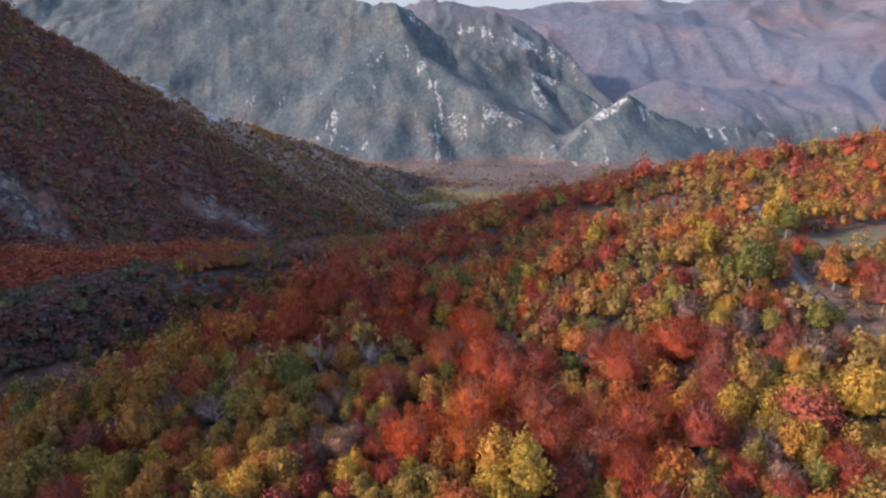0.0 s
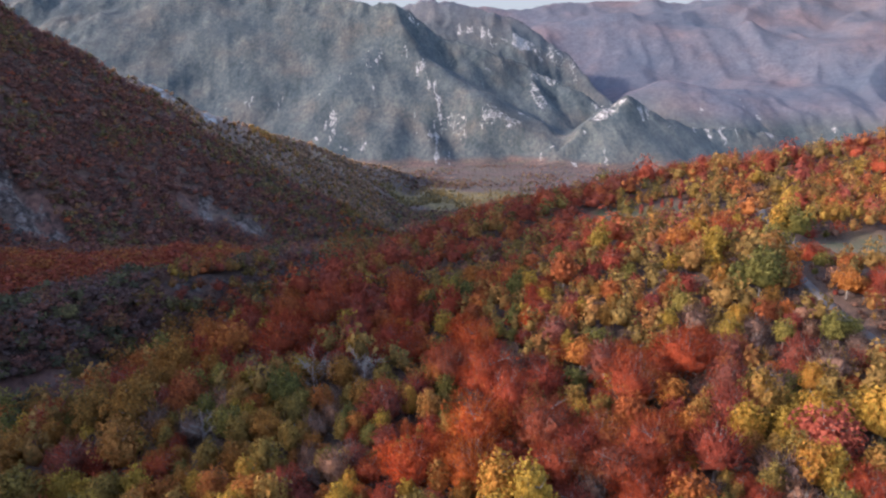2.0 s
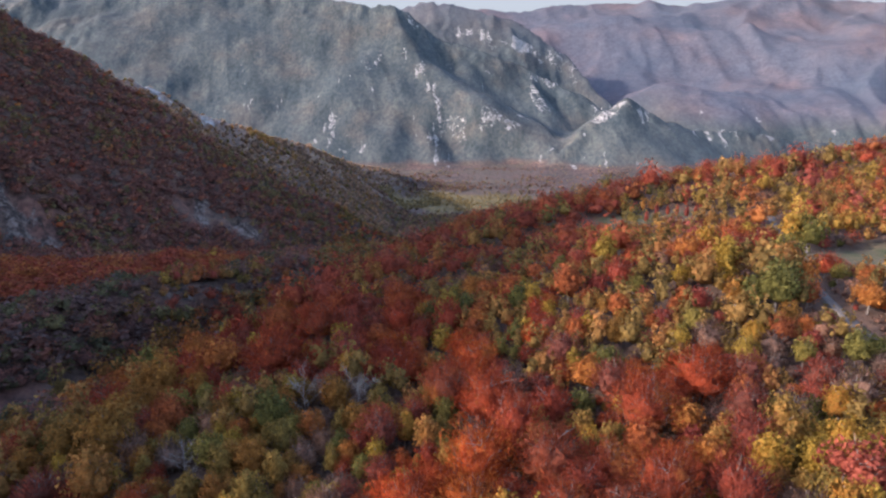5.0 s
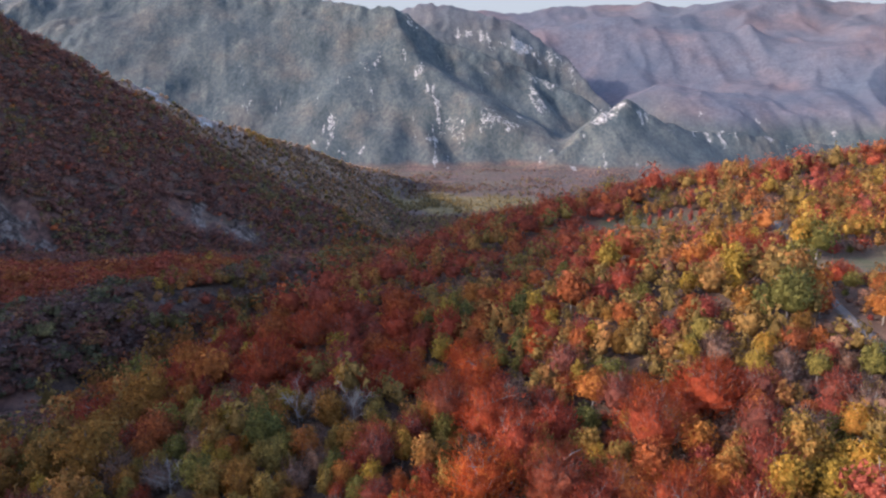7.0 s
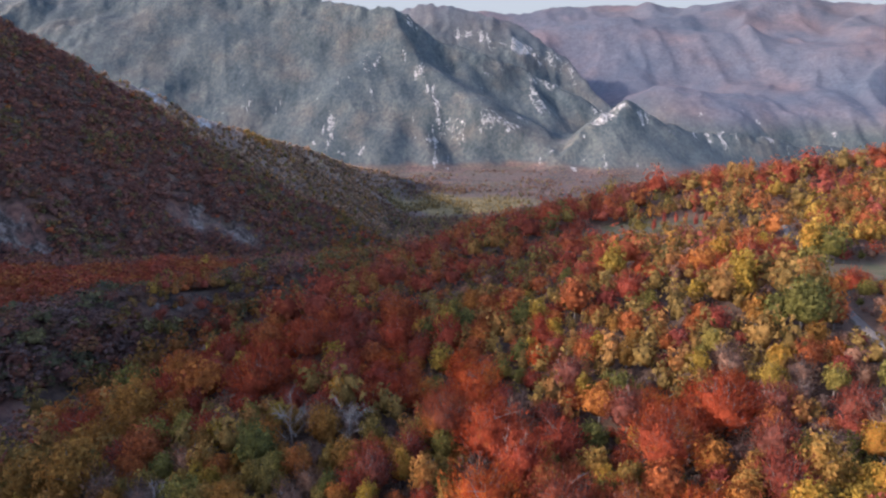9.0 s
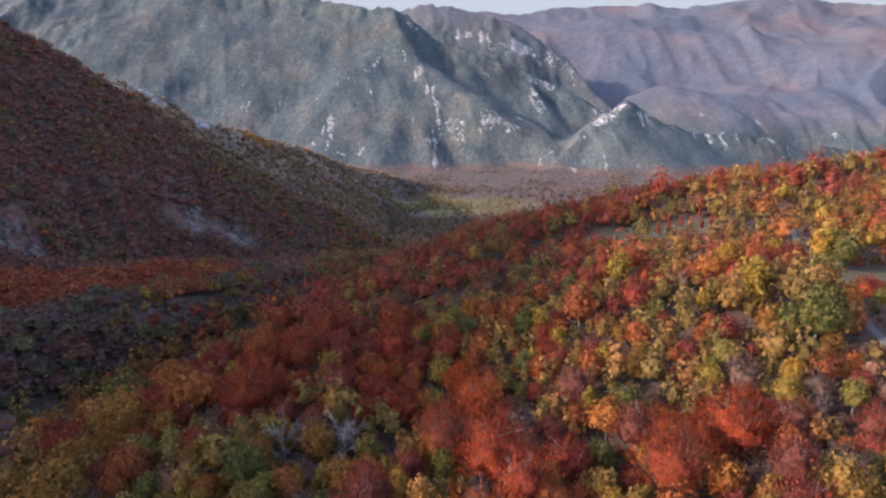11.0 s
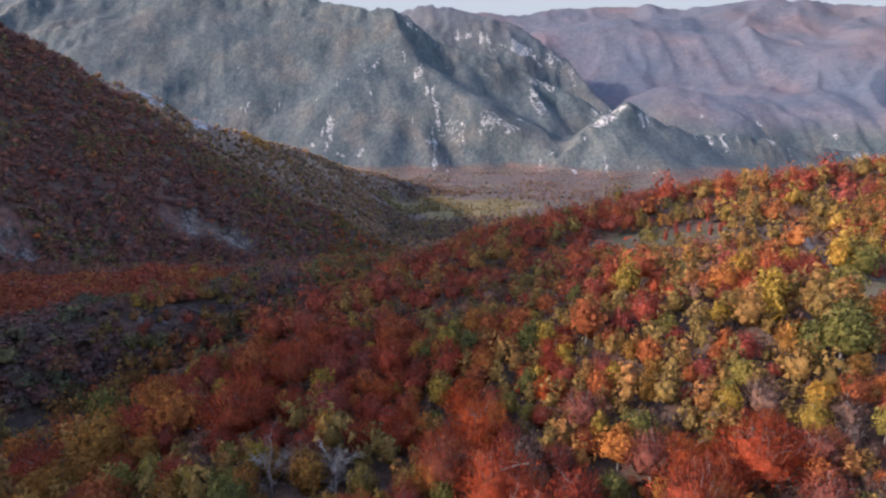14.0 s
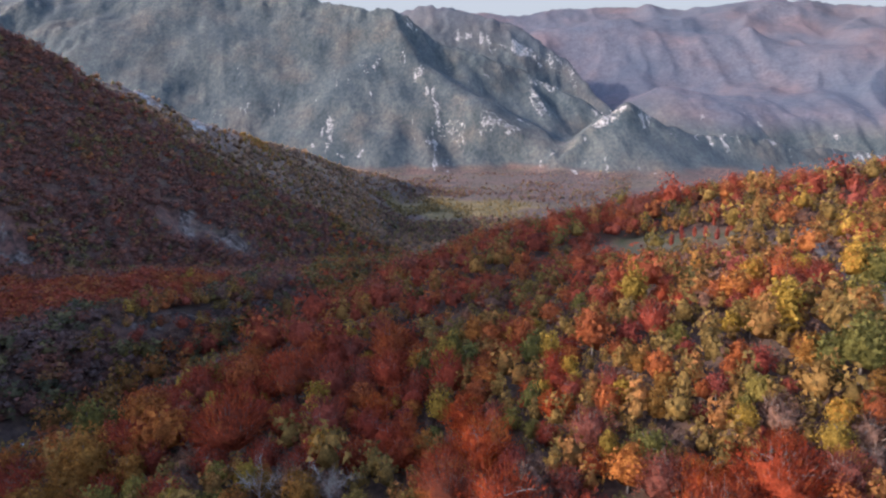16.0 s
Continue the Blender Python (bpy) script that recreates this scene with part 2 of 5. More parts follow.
def worn(grid, rounds):
    """The same land with its small ribs blurred to imitate haze, and where that holds: not at the skylines."""
    x0, y0, step, cut = grid
    X, Y = np.meshgrid(x0 + step * np.arange(cut.shape[1]), y0 + step * np.arange(cut.shape[0]))
    whole = land(X, Y) + between(MOUNTAIN_CUT, X, Y) + cut
    flat = whole.copy()
    for _ in range(rounds):
        flat[1:-1, 1:-1] = (flat[1:-1, :-2] + flat[1:-1, 1:-1] + flat[1:-1, 2:]) / 3
        flat[1:-1, 1:-1] = (flat[:-2, 1:-1] + flat[1:-1, 1:-1] + flat[2:, 1:-1]) / 3
    ease = np.minimum(np.minimum(X - x0, X[0, -1] - X), np.minimum(Y - y0, Y[-1, 0] - Y)) / (12 * step)
    keep = ramp(nearest(X, Y, MASSIF[0][2])[0], 50, 180) * ramp(nearest(X, Y, MASSIF[10][2])[0], 15, 80) * np.clip(ease, 0, 1)
    return (x0, y0, step, flat), (x0, y0, step, keep)


SMOOTHED, SMOOTHED_SHARE = worn(MASSIF_CUT, 18)
WEST_CUT = carve(-560, -60, 290, 680, 5, 9, 0.022)


def surface(x, y):
    """Finished height of the ground."""
    z = land(x, y) + between(MOUNTAIN_CUT, x, y) + between(MASSIF_CUT, x, y) + between(WEST_CUT, x, y)
    share = between(SMOOTHED_SHARE, x, y)
    return z + np.minimum(1, 1.15 * share) * (between(SMOOTHED, x, y) + 7 * (ridged(x + 0.3 * y, y * 0.5, 70, 4, 74) - 0.4) * ramp(z, 10, 60) - z)

# ---- materials ----
def nodes_of(name, rough=0.85):
    m = bpy.data.materials.new(name)
    m.use_nodes = True
    n = m.node_tree.nodes
    n["Principled BSDF"].inputs["Roughness"].default_value = rough
    n["Principled BSDF"].inputs["Specular IOR Level"].default_value = 0.25
    return m, n, m.node_tree.links, n["Principled BSDF"]


def noise_node(n, l, size, detail=4.0, rough=0.55, stretch=None, turn=0.0):
    """A noise of about that many metres, on world places."""
    geo = n.new("ShaderNodeNewGeometry")
    mapping = n.new("ShaderNodeMapping")
    s = 1.0 / size
    mapping.inputs["Scale"].default_value = stretch and (s * stretch[0], s * stretch[1], s * stretch[2]) or (s, s, s)
    mapping.inputs["Rotation"].default_value = (0, 0, radians(turn))
    l.new(geo.outputs["Position"], mapping.inputs["Vector"])
    t = n.new("ShaderNodeTexNoise")
    t.inputs["Scale"].default_value, t.inputs["Detail"].default_value, t.inputs["Roughness"].default_value = 1.0, detail, rough
    l.new(mapping.outputs["Vector"], t.inputs["Vector"])
    return t.outputs["Fac"]


def ramp_node(n, l, fac, stops):
    r = n.new("ShaderNodeValToRGB")
    e = r.color_ramp.elements
    while len(e) < len(stops):
        e.new(0.5)
    for k, (p, c) in enumerate(stops):
        e[k].position, e[k].color = p, (*c, 1)
    l.new(fac, r.inputs["Fac"])
    return r.outputs["Color"]


def mix_node(n, l, fac, a, b, how="MIX"):
    m = n.new("ShaderNodeMix")
    m.data_type, m.blend_type = "RGBA", how
    for socket, v in ((m.inputs[0], fac), (m.inputs[6], a), (m.inputs[7], b)):
        if isinstance(v, (int, float)):
            socket.default_value = v
        elif isinstance(v, tuple):
            socket.default_value = (*v, 1)
        else:
            l.new(v, socket)
    return m.outputs[2]


def sum_node(n, l, a, b, how="MULTIPLY"):
    m = n.new("ShaderNodeMath")
    m.operation = how
    m.use_clamp = how != "SUBTRACT"
    for socket, v in ((m.inputs[0], a), (m.inputs[1], b)):
        if isinstance(v, (int, float)):
            socket.default_value = v
        else:
            l.new(v, socket)
    return m.outputs[0]


def bump_node(n, l, height, out, strength=0.5, distance=0.1):
    b = n.new("ShaderNodeBump")
    b.inputs["Strength"].default_value, b.inputs["Distance"].default_value = strength, distance
    l.new(height, b.inputs["Height"])
    l.new(b.outputs["Normal"], out.inputs["Normal"])


def foliage(name, stops, source="object", glow=0.45, leaf_spread=0.8, patch=None):
    """Leaves: a hue for each tree, lighter and darker sprays, some light coming through."""
    m, n, l, p = nodes_of(name, 0.8)
    p.inputs["Specular IOR Level"].default_value = 0.06
    if source == "object":
        tone = n.new("ShaderNodeObjectInfo").outputs["Random"]
    else:
        a = n.new("ShaderNodeAttribute")
        a.attribute_name = "tint"
        tone = a.outputs["Fac"]
    geo = n.new("ShaderNodeNewGeometry")
    island = geo.outputs["Random Per Island"]
    m_add = n.new("ShaderNodeMath")
    m_add.operation = "SUBTRACT"
    l.new(island, m_add.inputs[0])
    m_add.inputs[1].default_value = 0.5
    scaled = n.new("ShaderNodeMath")
    scaled.operation = "MULTIPLY_ADD"
    l.new(m_add.outputs[0], scaled.inputs[0])
    scaled.inputs[1].default_value = leaf_spread * 0.5
    l.new(tone, scaled.inputs[2])
    scaled.use_clamp = True
    col = ramp_node(n, l, scaled.outputs[0], stops)
    dark = ramp_node(n, l, noise_node(n, l, 1.4, 3), [(0.3, (0.76, 0.74, 0.72)), (0.7, (1.18, 1.16, 1.1))])
    col = mix_node(n, l, 1.0, col, dark, "MULTIPLY")
    shade = ramp_node(n, l, island, [(0.0, (0.66, 0.66, 0.68)), (0.5, (1.0, 1.0, 1.0)), (1.0, (1.3, 1.28, 1.22))])
    col = mix_node(n, l, 1.0, col, shade, "MULTIPLY")
    speck = noise_node(n, l, 0.4, 4, 0.7)
    col = mix_node(n, l, 1.0, col, ramp_node(n, l, speck, [(0.36, (0.62, 0.60, 0.60)), (0.5, (0.96, 0.96, 0.96)), (0.64, (1.25, 1.22, 1.18))]), "MULTIPLY")
    bump_node(n, l, speck, p, 0.5, 0.4)
    if patch:
        col = mix_node(n, l, sum_node(n, l, ramp_node(n, l, noise_node(n, l, 4.5, 3), [(0.58, (0, 0, 0)), (0.70, (1, 1, 1))]), 0.7), col, patch)
    l.new(col, p.inputs["Base Color"])
    t = n.new("ShaderNodeBsdfTranslucent")
    l.new(col, t.inputs["Color"])
    s = n.new("ShaderNodeMixShader")
    s.inputs[0].default_value = glow
    l.new(p.outputs[0], s.inputs[1])
    l.new(t.outputs[0], s.inputs[2])
    l.new(s.outputs[0], n["Material Output"].inputs["Surface"])
    return m


def bark(name, a, b):
    m, n, l, p = nodes_of(name, 0.9)
    f = noise_node(n, l, 0.4, 4, 0.6, (1, 1, 0.3))
    l.new(ramp_node(n, l, f, [(0.3, a), (0.7, b)]), p.inputs["Base Color"])
    bump_node(n, l, f, p, 0.6, 0.03)
    return m


def ground_material():
    m, n, l, p = nodes_of("forest_floor", 0.95)

    def mask(name):
        a = n.new("ShaderNodeAttribute")
        a.attribute_name = name
        return a.outputs["Fac"]
    litter = ramp_node(n, l, noise_node(n, l, 1.2, 6, 0.65), [(0.3, (0.045, 0.030, 0.023)), (0.55, (0.085, 0.052, 0.037)), (0.75, (0.125, 0.072, 0.045))])
    scrub = ramp_node(n, l, noise_node(n, l, 26, 4, 0.6), [(0.34, (0.072, 0.054, 0.040)), (0.5, (0.090, 0.052, 0.040)), (0.66, (0.112, 0.052, 0.038))])
    scrub = mix_node(n, l, 1.0, scrub, ramp_node(n, l, noise_node(n, l, 4.5, 4, 0.65), [(0.38, (0.45, 0.45, 0.47)), (0.52, (0.9, 0.9, 0.9)), (0.64, (1.25, 1.22, 1.15))]), "MULTIPLY")
    col = mix_node(n, l, mask("far"), litter, scrub)
    # valley floor: pale fields between brown woods
    vale = ramp_node(n, l, noise_node(n, l, 110, 5, 0.6, (0.5, 1, 1)), [(0.36, (0.054, 0.043, 0.036)), (0.47, (0.086, 0.054, 0.044)), (0.56, (0.064, 0.050, 0.039)), (0.66, (0.084, 0.065, 0.044))])
    vale = mix_node(n, l, 1.0, vale, ramp_node(n, l, noise_node(n, l, 8, 5, 0.7), [(0.42, (0.42, 0.44, 0.48)), (0.5, (0.85, 0.84, 0.84)), (0.58, (1.25, 1.2, 1.14))]), "MULTIPLY")
    col = mix_node(n, l, mask("vale"), col, vale)
    # brown wooded ground of the second ridge, its colour made paler to stand for haze
    brush = ramp_node(n, l, noise_node(n, l, 40, 5, 0.65), [(0.36, (0.118, 0.084, 0.066)), (0.5, (0.150, 0.100, 0.074)), (0.64, (0.190, 0.126, 0.072))])
    brush = mix_node(n, l, 1.0, brush, ramp_node(n, l, noise_node(n, l, 5, 5, 0.7), [(0.42, (0.50, 0.50, 0.52)), (0.5, (0.95, 0.95, 0.95)), (0.58, (1.3, 1.25, 1.2))]), "MULTIPLY")
    col = mix_node(n, l, mask("ridge"), col, brush)
    hay = ramp_node(n, l, noise_node(n, l, 22, 5, 0.6, (0.4, 1, 1)), [(0.38, (0.086, 0.066, 0.026)), (0.5, (0.126, 0.092, 0.036)), (0.64, (0.165, 0.112, 0.046))])
    hay = mix_node(n, l, 1.0, hay, ramp_node(n, l, noise_node(n, l, 9, 5, 0.65), [(0.44, (0.50, 0.56, 0.50)), (0.54, (1.0, 1.0, 1.0)), (0.64, (1.2, 1.15, 1.1))]), "MULTIPLY")
    col = mix_node(n, l, mask("field"), col, hay)
    # open meadow
    grass = ramp_node(n, l, noise_node(n, l, 5, 6, 0.65), [(0.35, (0.040, 0.050, 0.020)), (0.5, (0.070, 0.062, 0.033)), (0.68, (0.118, 0.076, 0.049))])
    grass = mix_node(n, l, 1.0, grass, ramp_node(n, l, noise_node(n, l, 0.5, 4), [(0.3, (0.8, 0.8, 0.8)), (0.7, (1.15, 1.15, 1.1))]), "MULTIPLY")
    col = mix_node(n, l, mask("meadow"), col, grass)
    # limestone mountain with dark scrub and thin turf, blue-grey haze put into their colour
    turf = ramp_node(n, l, noise_node(n, l, 160, 5, 0.6), [(0.34, (0.035, 0.046, 0.051)), (0.5, (0.046, 0.054, 0.055)), (0.66, (0.063, 0.059, 0.054))])
    bush = ramp_node(n, l, noise_node(n, l, 24, 8, 0.75, (1, 0.4, 0.4)), [(0.40, (0.74, 0.78, 0.80)), (0.50, (0.92, 0.93, 0.93)), (0.62, (1.14, 1.10, 1.04))])
    turf = mix_node(n, l, 1.0, turf, bush, "MULTIPLY")
    dots = ramp_node(n, l, noise_node(n, l, 9, 6, 0.75, (1, 0.6, 0.6)), [(0.40, (0.62, 0.70, 0.73)), (0.50, (0.95, 0.97, 0.97)), (0.60, (1.26, 1.20, 1.12))])
    turf = mix_node(n, l, 1.0, turf, dots, "MULTIPLY")
    thick = ramp_node(n, l, noise_node(n, l, 70, 6, 0.68, (1, 0.5, 0.5)), [(0.40, (0.72, 0.78, 0.80)), (0.52, (1.0, 1.0, 1.0)), (0.64, (1.22, 1.18, 1.12))])
    turf = mix_node(n, l, 1.0, turf, thick, "MULTIPLY")
    col = mix_node(n, l, mask("mount"), col, turf)
    # far range: the blue-grey of distance haze is painted into its base colour
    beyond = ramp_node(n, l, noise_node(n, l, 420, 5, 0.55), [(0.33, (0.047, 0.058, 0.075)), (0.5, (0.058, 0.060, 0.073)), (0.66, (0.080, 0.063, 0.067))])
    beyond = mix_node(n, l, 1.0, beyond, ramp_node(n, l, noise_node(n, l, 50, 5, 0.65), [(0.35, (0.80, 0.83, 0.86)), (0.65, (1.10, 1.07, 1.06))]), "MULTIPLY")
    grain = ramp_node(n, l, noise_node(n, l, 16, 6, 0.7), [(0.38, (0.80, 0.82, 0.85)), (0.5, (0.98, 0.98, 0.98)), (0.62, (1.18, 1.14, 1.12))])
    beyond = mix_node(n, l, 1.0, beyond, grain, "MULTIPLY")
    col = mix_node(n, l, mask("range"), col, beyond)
    # rock past the western ridge is painted paler than near cliffs, standing for haze
    stone = ramp_node(n, l, noise_node(n, l, 7, 6, 0.7, (1, 1, 0.35)), [(0.40, (0.070, 0.068, 0.066)), (0.5, (0.155, 0.150, 0.142)), (0.60, (0.29, 0.278, 0.258))])
    near_stone = ramp_node(n, l, noise_node(n, l, 6, 8, 0.78, (1, 1, 0.3)), [(0.44, (0.016, 0.011, 0.009)), (0.49, (0.042, 0.030, 0.025)), (0.53, (0.086, 0.065, 0.055)), (0.58, (0.150, 0.120, 0.104))])
    stone = mix_node(n, l, mask("limestone"), near_stone, stone)
    edge = sum_node(n, l, mask("rock"), sum_node(n, l, noise_node(n, l, 11, 8, 0.74, (1, 1, 0.35)), 0.5, "SUBTRACT"), "ADD")
    col = mix_node(n, l, ramp_node(n, l, edge, [(0.47, (0, 0, 0)), (0.56, (1, 1, 1))]), col, stone)
    l.new(col, p.inputs["Base Color"])
    bump_node(n, l, noise_node(n, l, 14, 9, 0.72), p, 0.6, 4.0)
    return m


GROUND = ground_material()
BARK = bark("grey_bark", (0.10, 0.085, 0.075), (0.20, 0.175, 0.155))
PALE_BARK = bark("bleached_bark", (0.16, 0.135, 0.115), (0.27, 0.235, 0.205))
RED = [(0.0, (0.245, 0.078, 0.046)), (0.2, (0.29, 0.061, 0.030)), (0.65, (0.355, 0.062, 0.023)), (0.85, (0.38, 0.076, 0.023)), (1.0, (0.39, 0.110, 0.027))]
RUST = [(0.0, (0.215, 0.078, 0.058)), (0.3, (0.28, 0.060, 0.038)), (0.75, (0.325, 0.062, 0.032)), (1.0, (0.36, 0.100, 0.036))]
GOLD = [(0.0, (0.24, 0.165, 0.038)), (0.4, (0.32, 0.21, 0.040)), (0.75, (0.38, 0.24, 0.045)), (1.0, (0.36, 0.17, 0.040))]
OCHRE = [(0.0, (0.20, 0.112, 0.032)), (0.4, (0.26, 0.128, 0.034)), (0.75, (0.30, 0.140, 0.036)), (1.0, (0.31, 0.110, 0.036))]
OLIVE = [(0.0, (0.165, 0.126, 0.040)), (0.35, (0.22, 0.154, 0.044)), (0.7, (0.275, 0.165, 0.048)), (1.0, (0.32, 0.148, 0.048))]
GREEN = [(0.0, (0.095, 0.097, 0.032)), (0.5, (0.145, 0.13, 0.038)), (1.0, (0.22, 0.175, 0.048))]
CRIMSON = [(0.0, (0.22, 0.060, 0.048)), (0.5, (0.275, 0.062, 0.046)), (1.0, (0.32, 0.084, 0.054))]
AMBER = [(0.0, (0.25, 0.080, 0.038)), (0.4, (0.32, 0.098, 0.036)), (0.8, (0.35, 0.125, 0.036)), (1.0, (0.35, 0.15, 0.040))]
MAUVE = [(0.0, (0.115, 0.078, 0.068)), (0.5, (0.16, 0.100, 0.082)), (1.0, (0.22, 0.120, 0.080))]
PALETTES = {"red": RED, "rust": RUST, "gold": GOLD, "ochre": OCHRE, "olive": OLIVE, "green": GREEN, "amber": AMBER, "mauve": MAUVE, "crimson": CRIMSON}
LEAVES = {k: foliage(k + "_leaves", v, patch=(0.46, 0.17, 0.04) if k == "red" else None) for k, v in PALETTES.items()}
WOODS = {k: foliage(k + "_woods", [(t, tuple(0.78 * c + 0.2 * d for c, d in zip(rgb, (0.19, 0.085, 0.055)))) for t, rgb in v], "tint", leaf_spread=0.6) for k, v in PALETTES.items()}
# browner, duller leaf colours for the woods over the gorge: haze painted in
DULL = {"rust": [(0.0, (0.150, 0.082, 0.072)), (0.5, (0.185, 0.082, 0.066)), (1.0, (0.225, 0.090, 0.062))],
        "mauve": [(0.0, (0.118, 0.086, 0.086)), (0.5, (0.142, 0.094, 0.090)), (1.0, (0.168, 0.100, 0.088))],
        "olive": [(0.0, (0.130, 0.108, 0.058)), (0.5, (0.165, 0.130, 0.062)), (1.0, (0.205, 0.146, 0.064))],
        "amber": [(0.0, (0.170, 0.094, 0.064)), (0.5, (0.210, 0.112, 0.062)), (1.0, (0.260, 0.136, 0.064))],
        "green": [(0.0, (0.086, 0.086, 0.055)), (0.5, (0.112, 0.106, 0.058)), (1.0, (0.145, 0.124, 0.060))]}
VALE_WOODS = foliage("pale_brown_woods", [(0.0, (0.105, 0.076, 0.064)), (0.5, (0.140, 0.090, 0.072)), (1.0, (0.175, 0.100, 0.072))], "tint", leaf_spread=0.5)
# second-ridge leaves: colour lightened in place of the haze over a shaded slope
RIDGE_WOODS = foliage("lightened_brown_woods", [(0.0, (0.165, 0.118, 0.088)), (0.5, (0.21, 0.138, 0.098)), (1.0, (0.26, 0.155, 0.10))], "tint", leaf_spread=0.5)
DULL_WOODS = {k: foliage(k + "_hazed_woods", v, "tint", leaf_spread=0.5) for k, v in DULL.items()}

# ---- the ground: one sheet from underfoot to the skyline ----
def ellipse(x, y, cx, cy, a, b, turn=0.0):
    c, s = math.cos(radians(turn)), math.sin(radians(turn))
    u, v = (x - cx) * c + (y - cy) * s, -(x - cx) * s + (y - cy) * c
    return np.hypot(u / a, v / b)


CLIFFS = [(-98, 238, 48, 12, 56), (-262, 367, 40, 22, -8), (-192, 472, 24, 17, 35), (-166, 481, 22, 14, 35)]
# bare limestone: ribs of the massif, its foot, the crags of the further crest, the second ridge
RIBS = [(-100, 1990, 12, 26), (-17, 1950, 14, 30), (-309, 2130, 12, 24), (-223, 2030, 10, 24), (-326, 1850, 20, 12), (-300, 1850, 22, 10), (-186, 2330, 12, 18), (316, 1995, 22, 26), (344, 1880, 16, 20)]
CRAGS = [(95, 2862), (154, 2846), (228, 2795), (316, 2796), (409, 2818), (523, 2804), (586, 2762), (632, 2757), (674, 2717)]
FOOT = [(562, 1940, 34, 16), (494, 1910, 34, 18), (540, 1925, 20, 12), (577, 1705, 14, 12), (610, 1705, 12, 12), (534, 1720, 22, 12), (401, 1611, 40, 16),
        (-350, 750, 22, 16), (-330, 792, 22, 18), (-316, 814, 20, 20), (-304, 838, 18, 20), (-292, 866, 14, 18)]
LIMESTONE = RIBS + FOOT
MEADOW = (114, 153.5, 27, 12, 8)
FIELD = (72, 222, 34, 9, 2)
HAY = (50, 1225, 180, 140, 0)
HOLLOW = (24, 102, 9, 5, 0)


def bare(x, y):
    """Where no trees stand: 0 wooded to 1 open."""
    a = 1 - ramp(ellipse(x, y, *MEADOW), 0.85, 1.05)
    return np.maximum(a, 1 - ramp(ellipse(x, y, *FIELD), 0.8, 1.0))


def build_sky():
    """Pale sky low over the far range: a plain band beyond everything, in an arc."""
    m = bpy.data.materials.new("pale_sky")
    m.use_nodes = True
    n = m.node_tree.nodes
    n.remove(n["Principled BSDF"])
    e = n.new("ShaderNodeEmission")
    e.inputs["Color"].default_value, e.inputs["Strength"].default_value = (0.120, 0.141, 0.150, 1), 1.0
    m.node_tree.links.new(e.outputs[0], n["Material Output"].inputs["Surface"])
    a = np.radians(np.linspace(-48, 48, 49))
    rows = [np.stack([4830 * np.sin(a), 4830 * np.cos(a), np.full(49, z)], -1) for z in (-50.0, 500.0, 1000.0, 1500.0)]
    i, j = np.meshgrid(np.arange(3), np.arange(48), indexing="ij")
    quads = np.stack([i * 49 + j, i * 49 + j + 1, (i + 1) * 49 + j + 1, (i + 1) * 49 + j], -1).reshape(-1, 4)
    mesh = fill_mesh(bpy.data.meshes.new("backdrop"), np.concatenate(rows), quads)
    mesh.materials.append(m)
    return tagged(new("backdrop", mesh), "pale hazy sky beyond the far range", "sky", kind="structure")


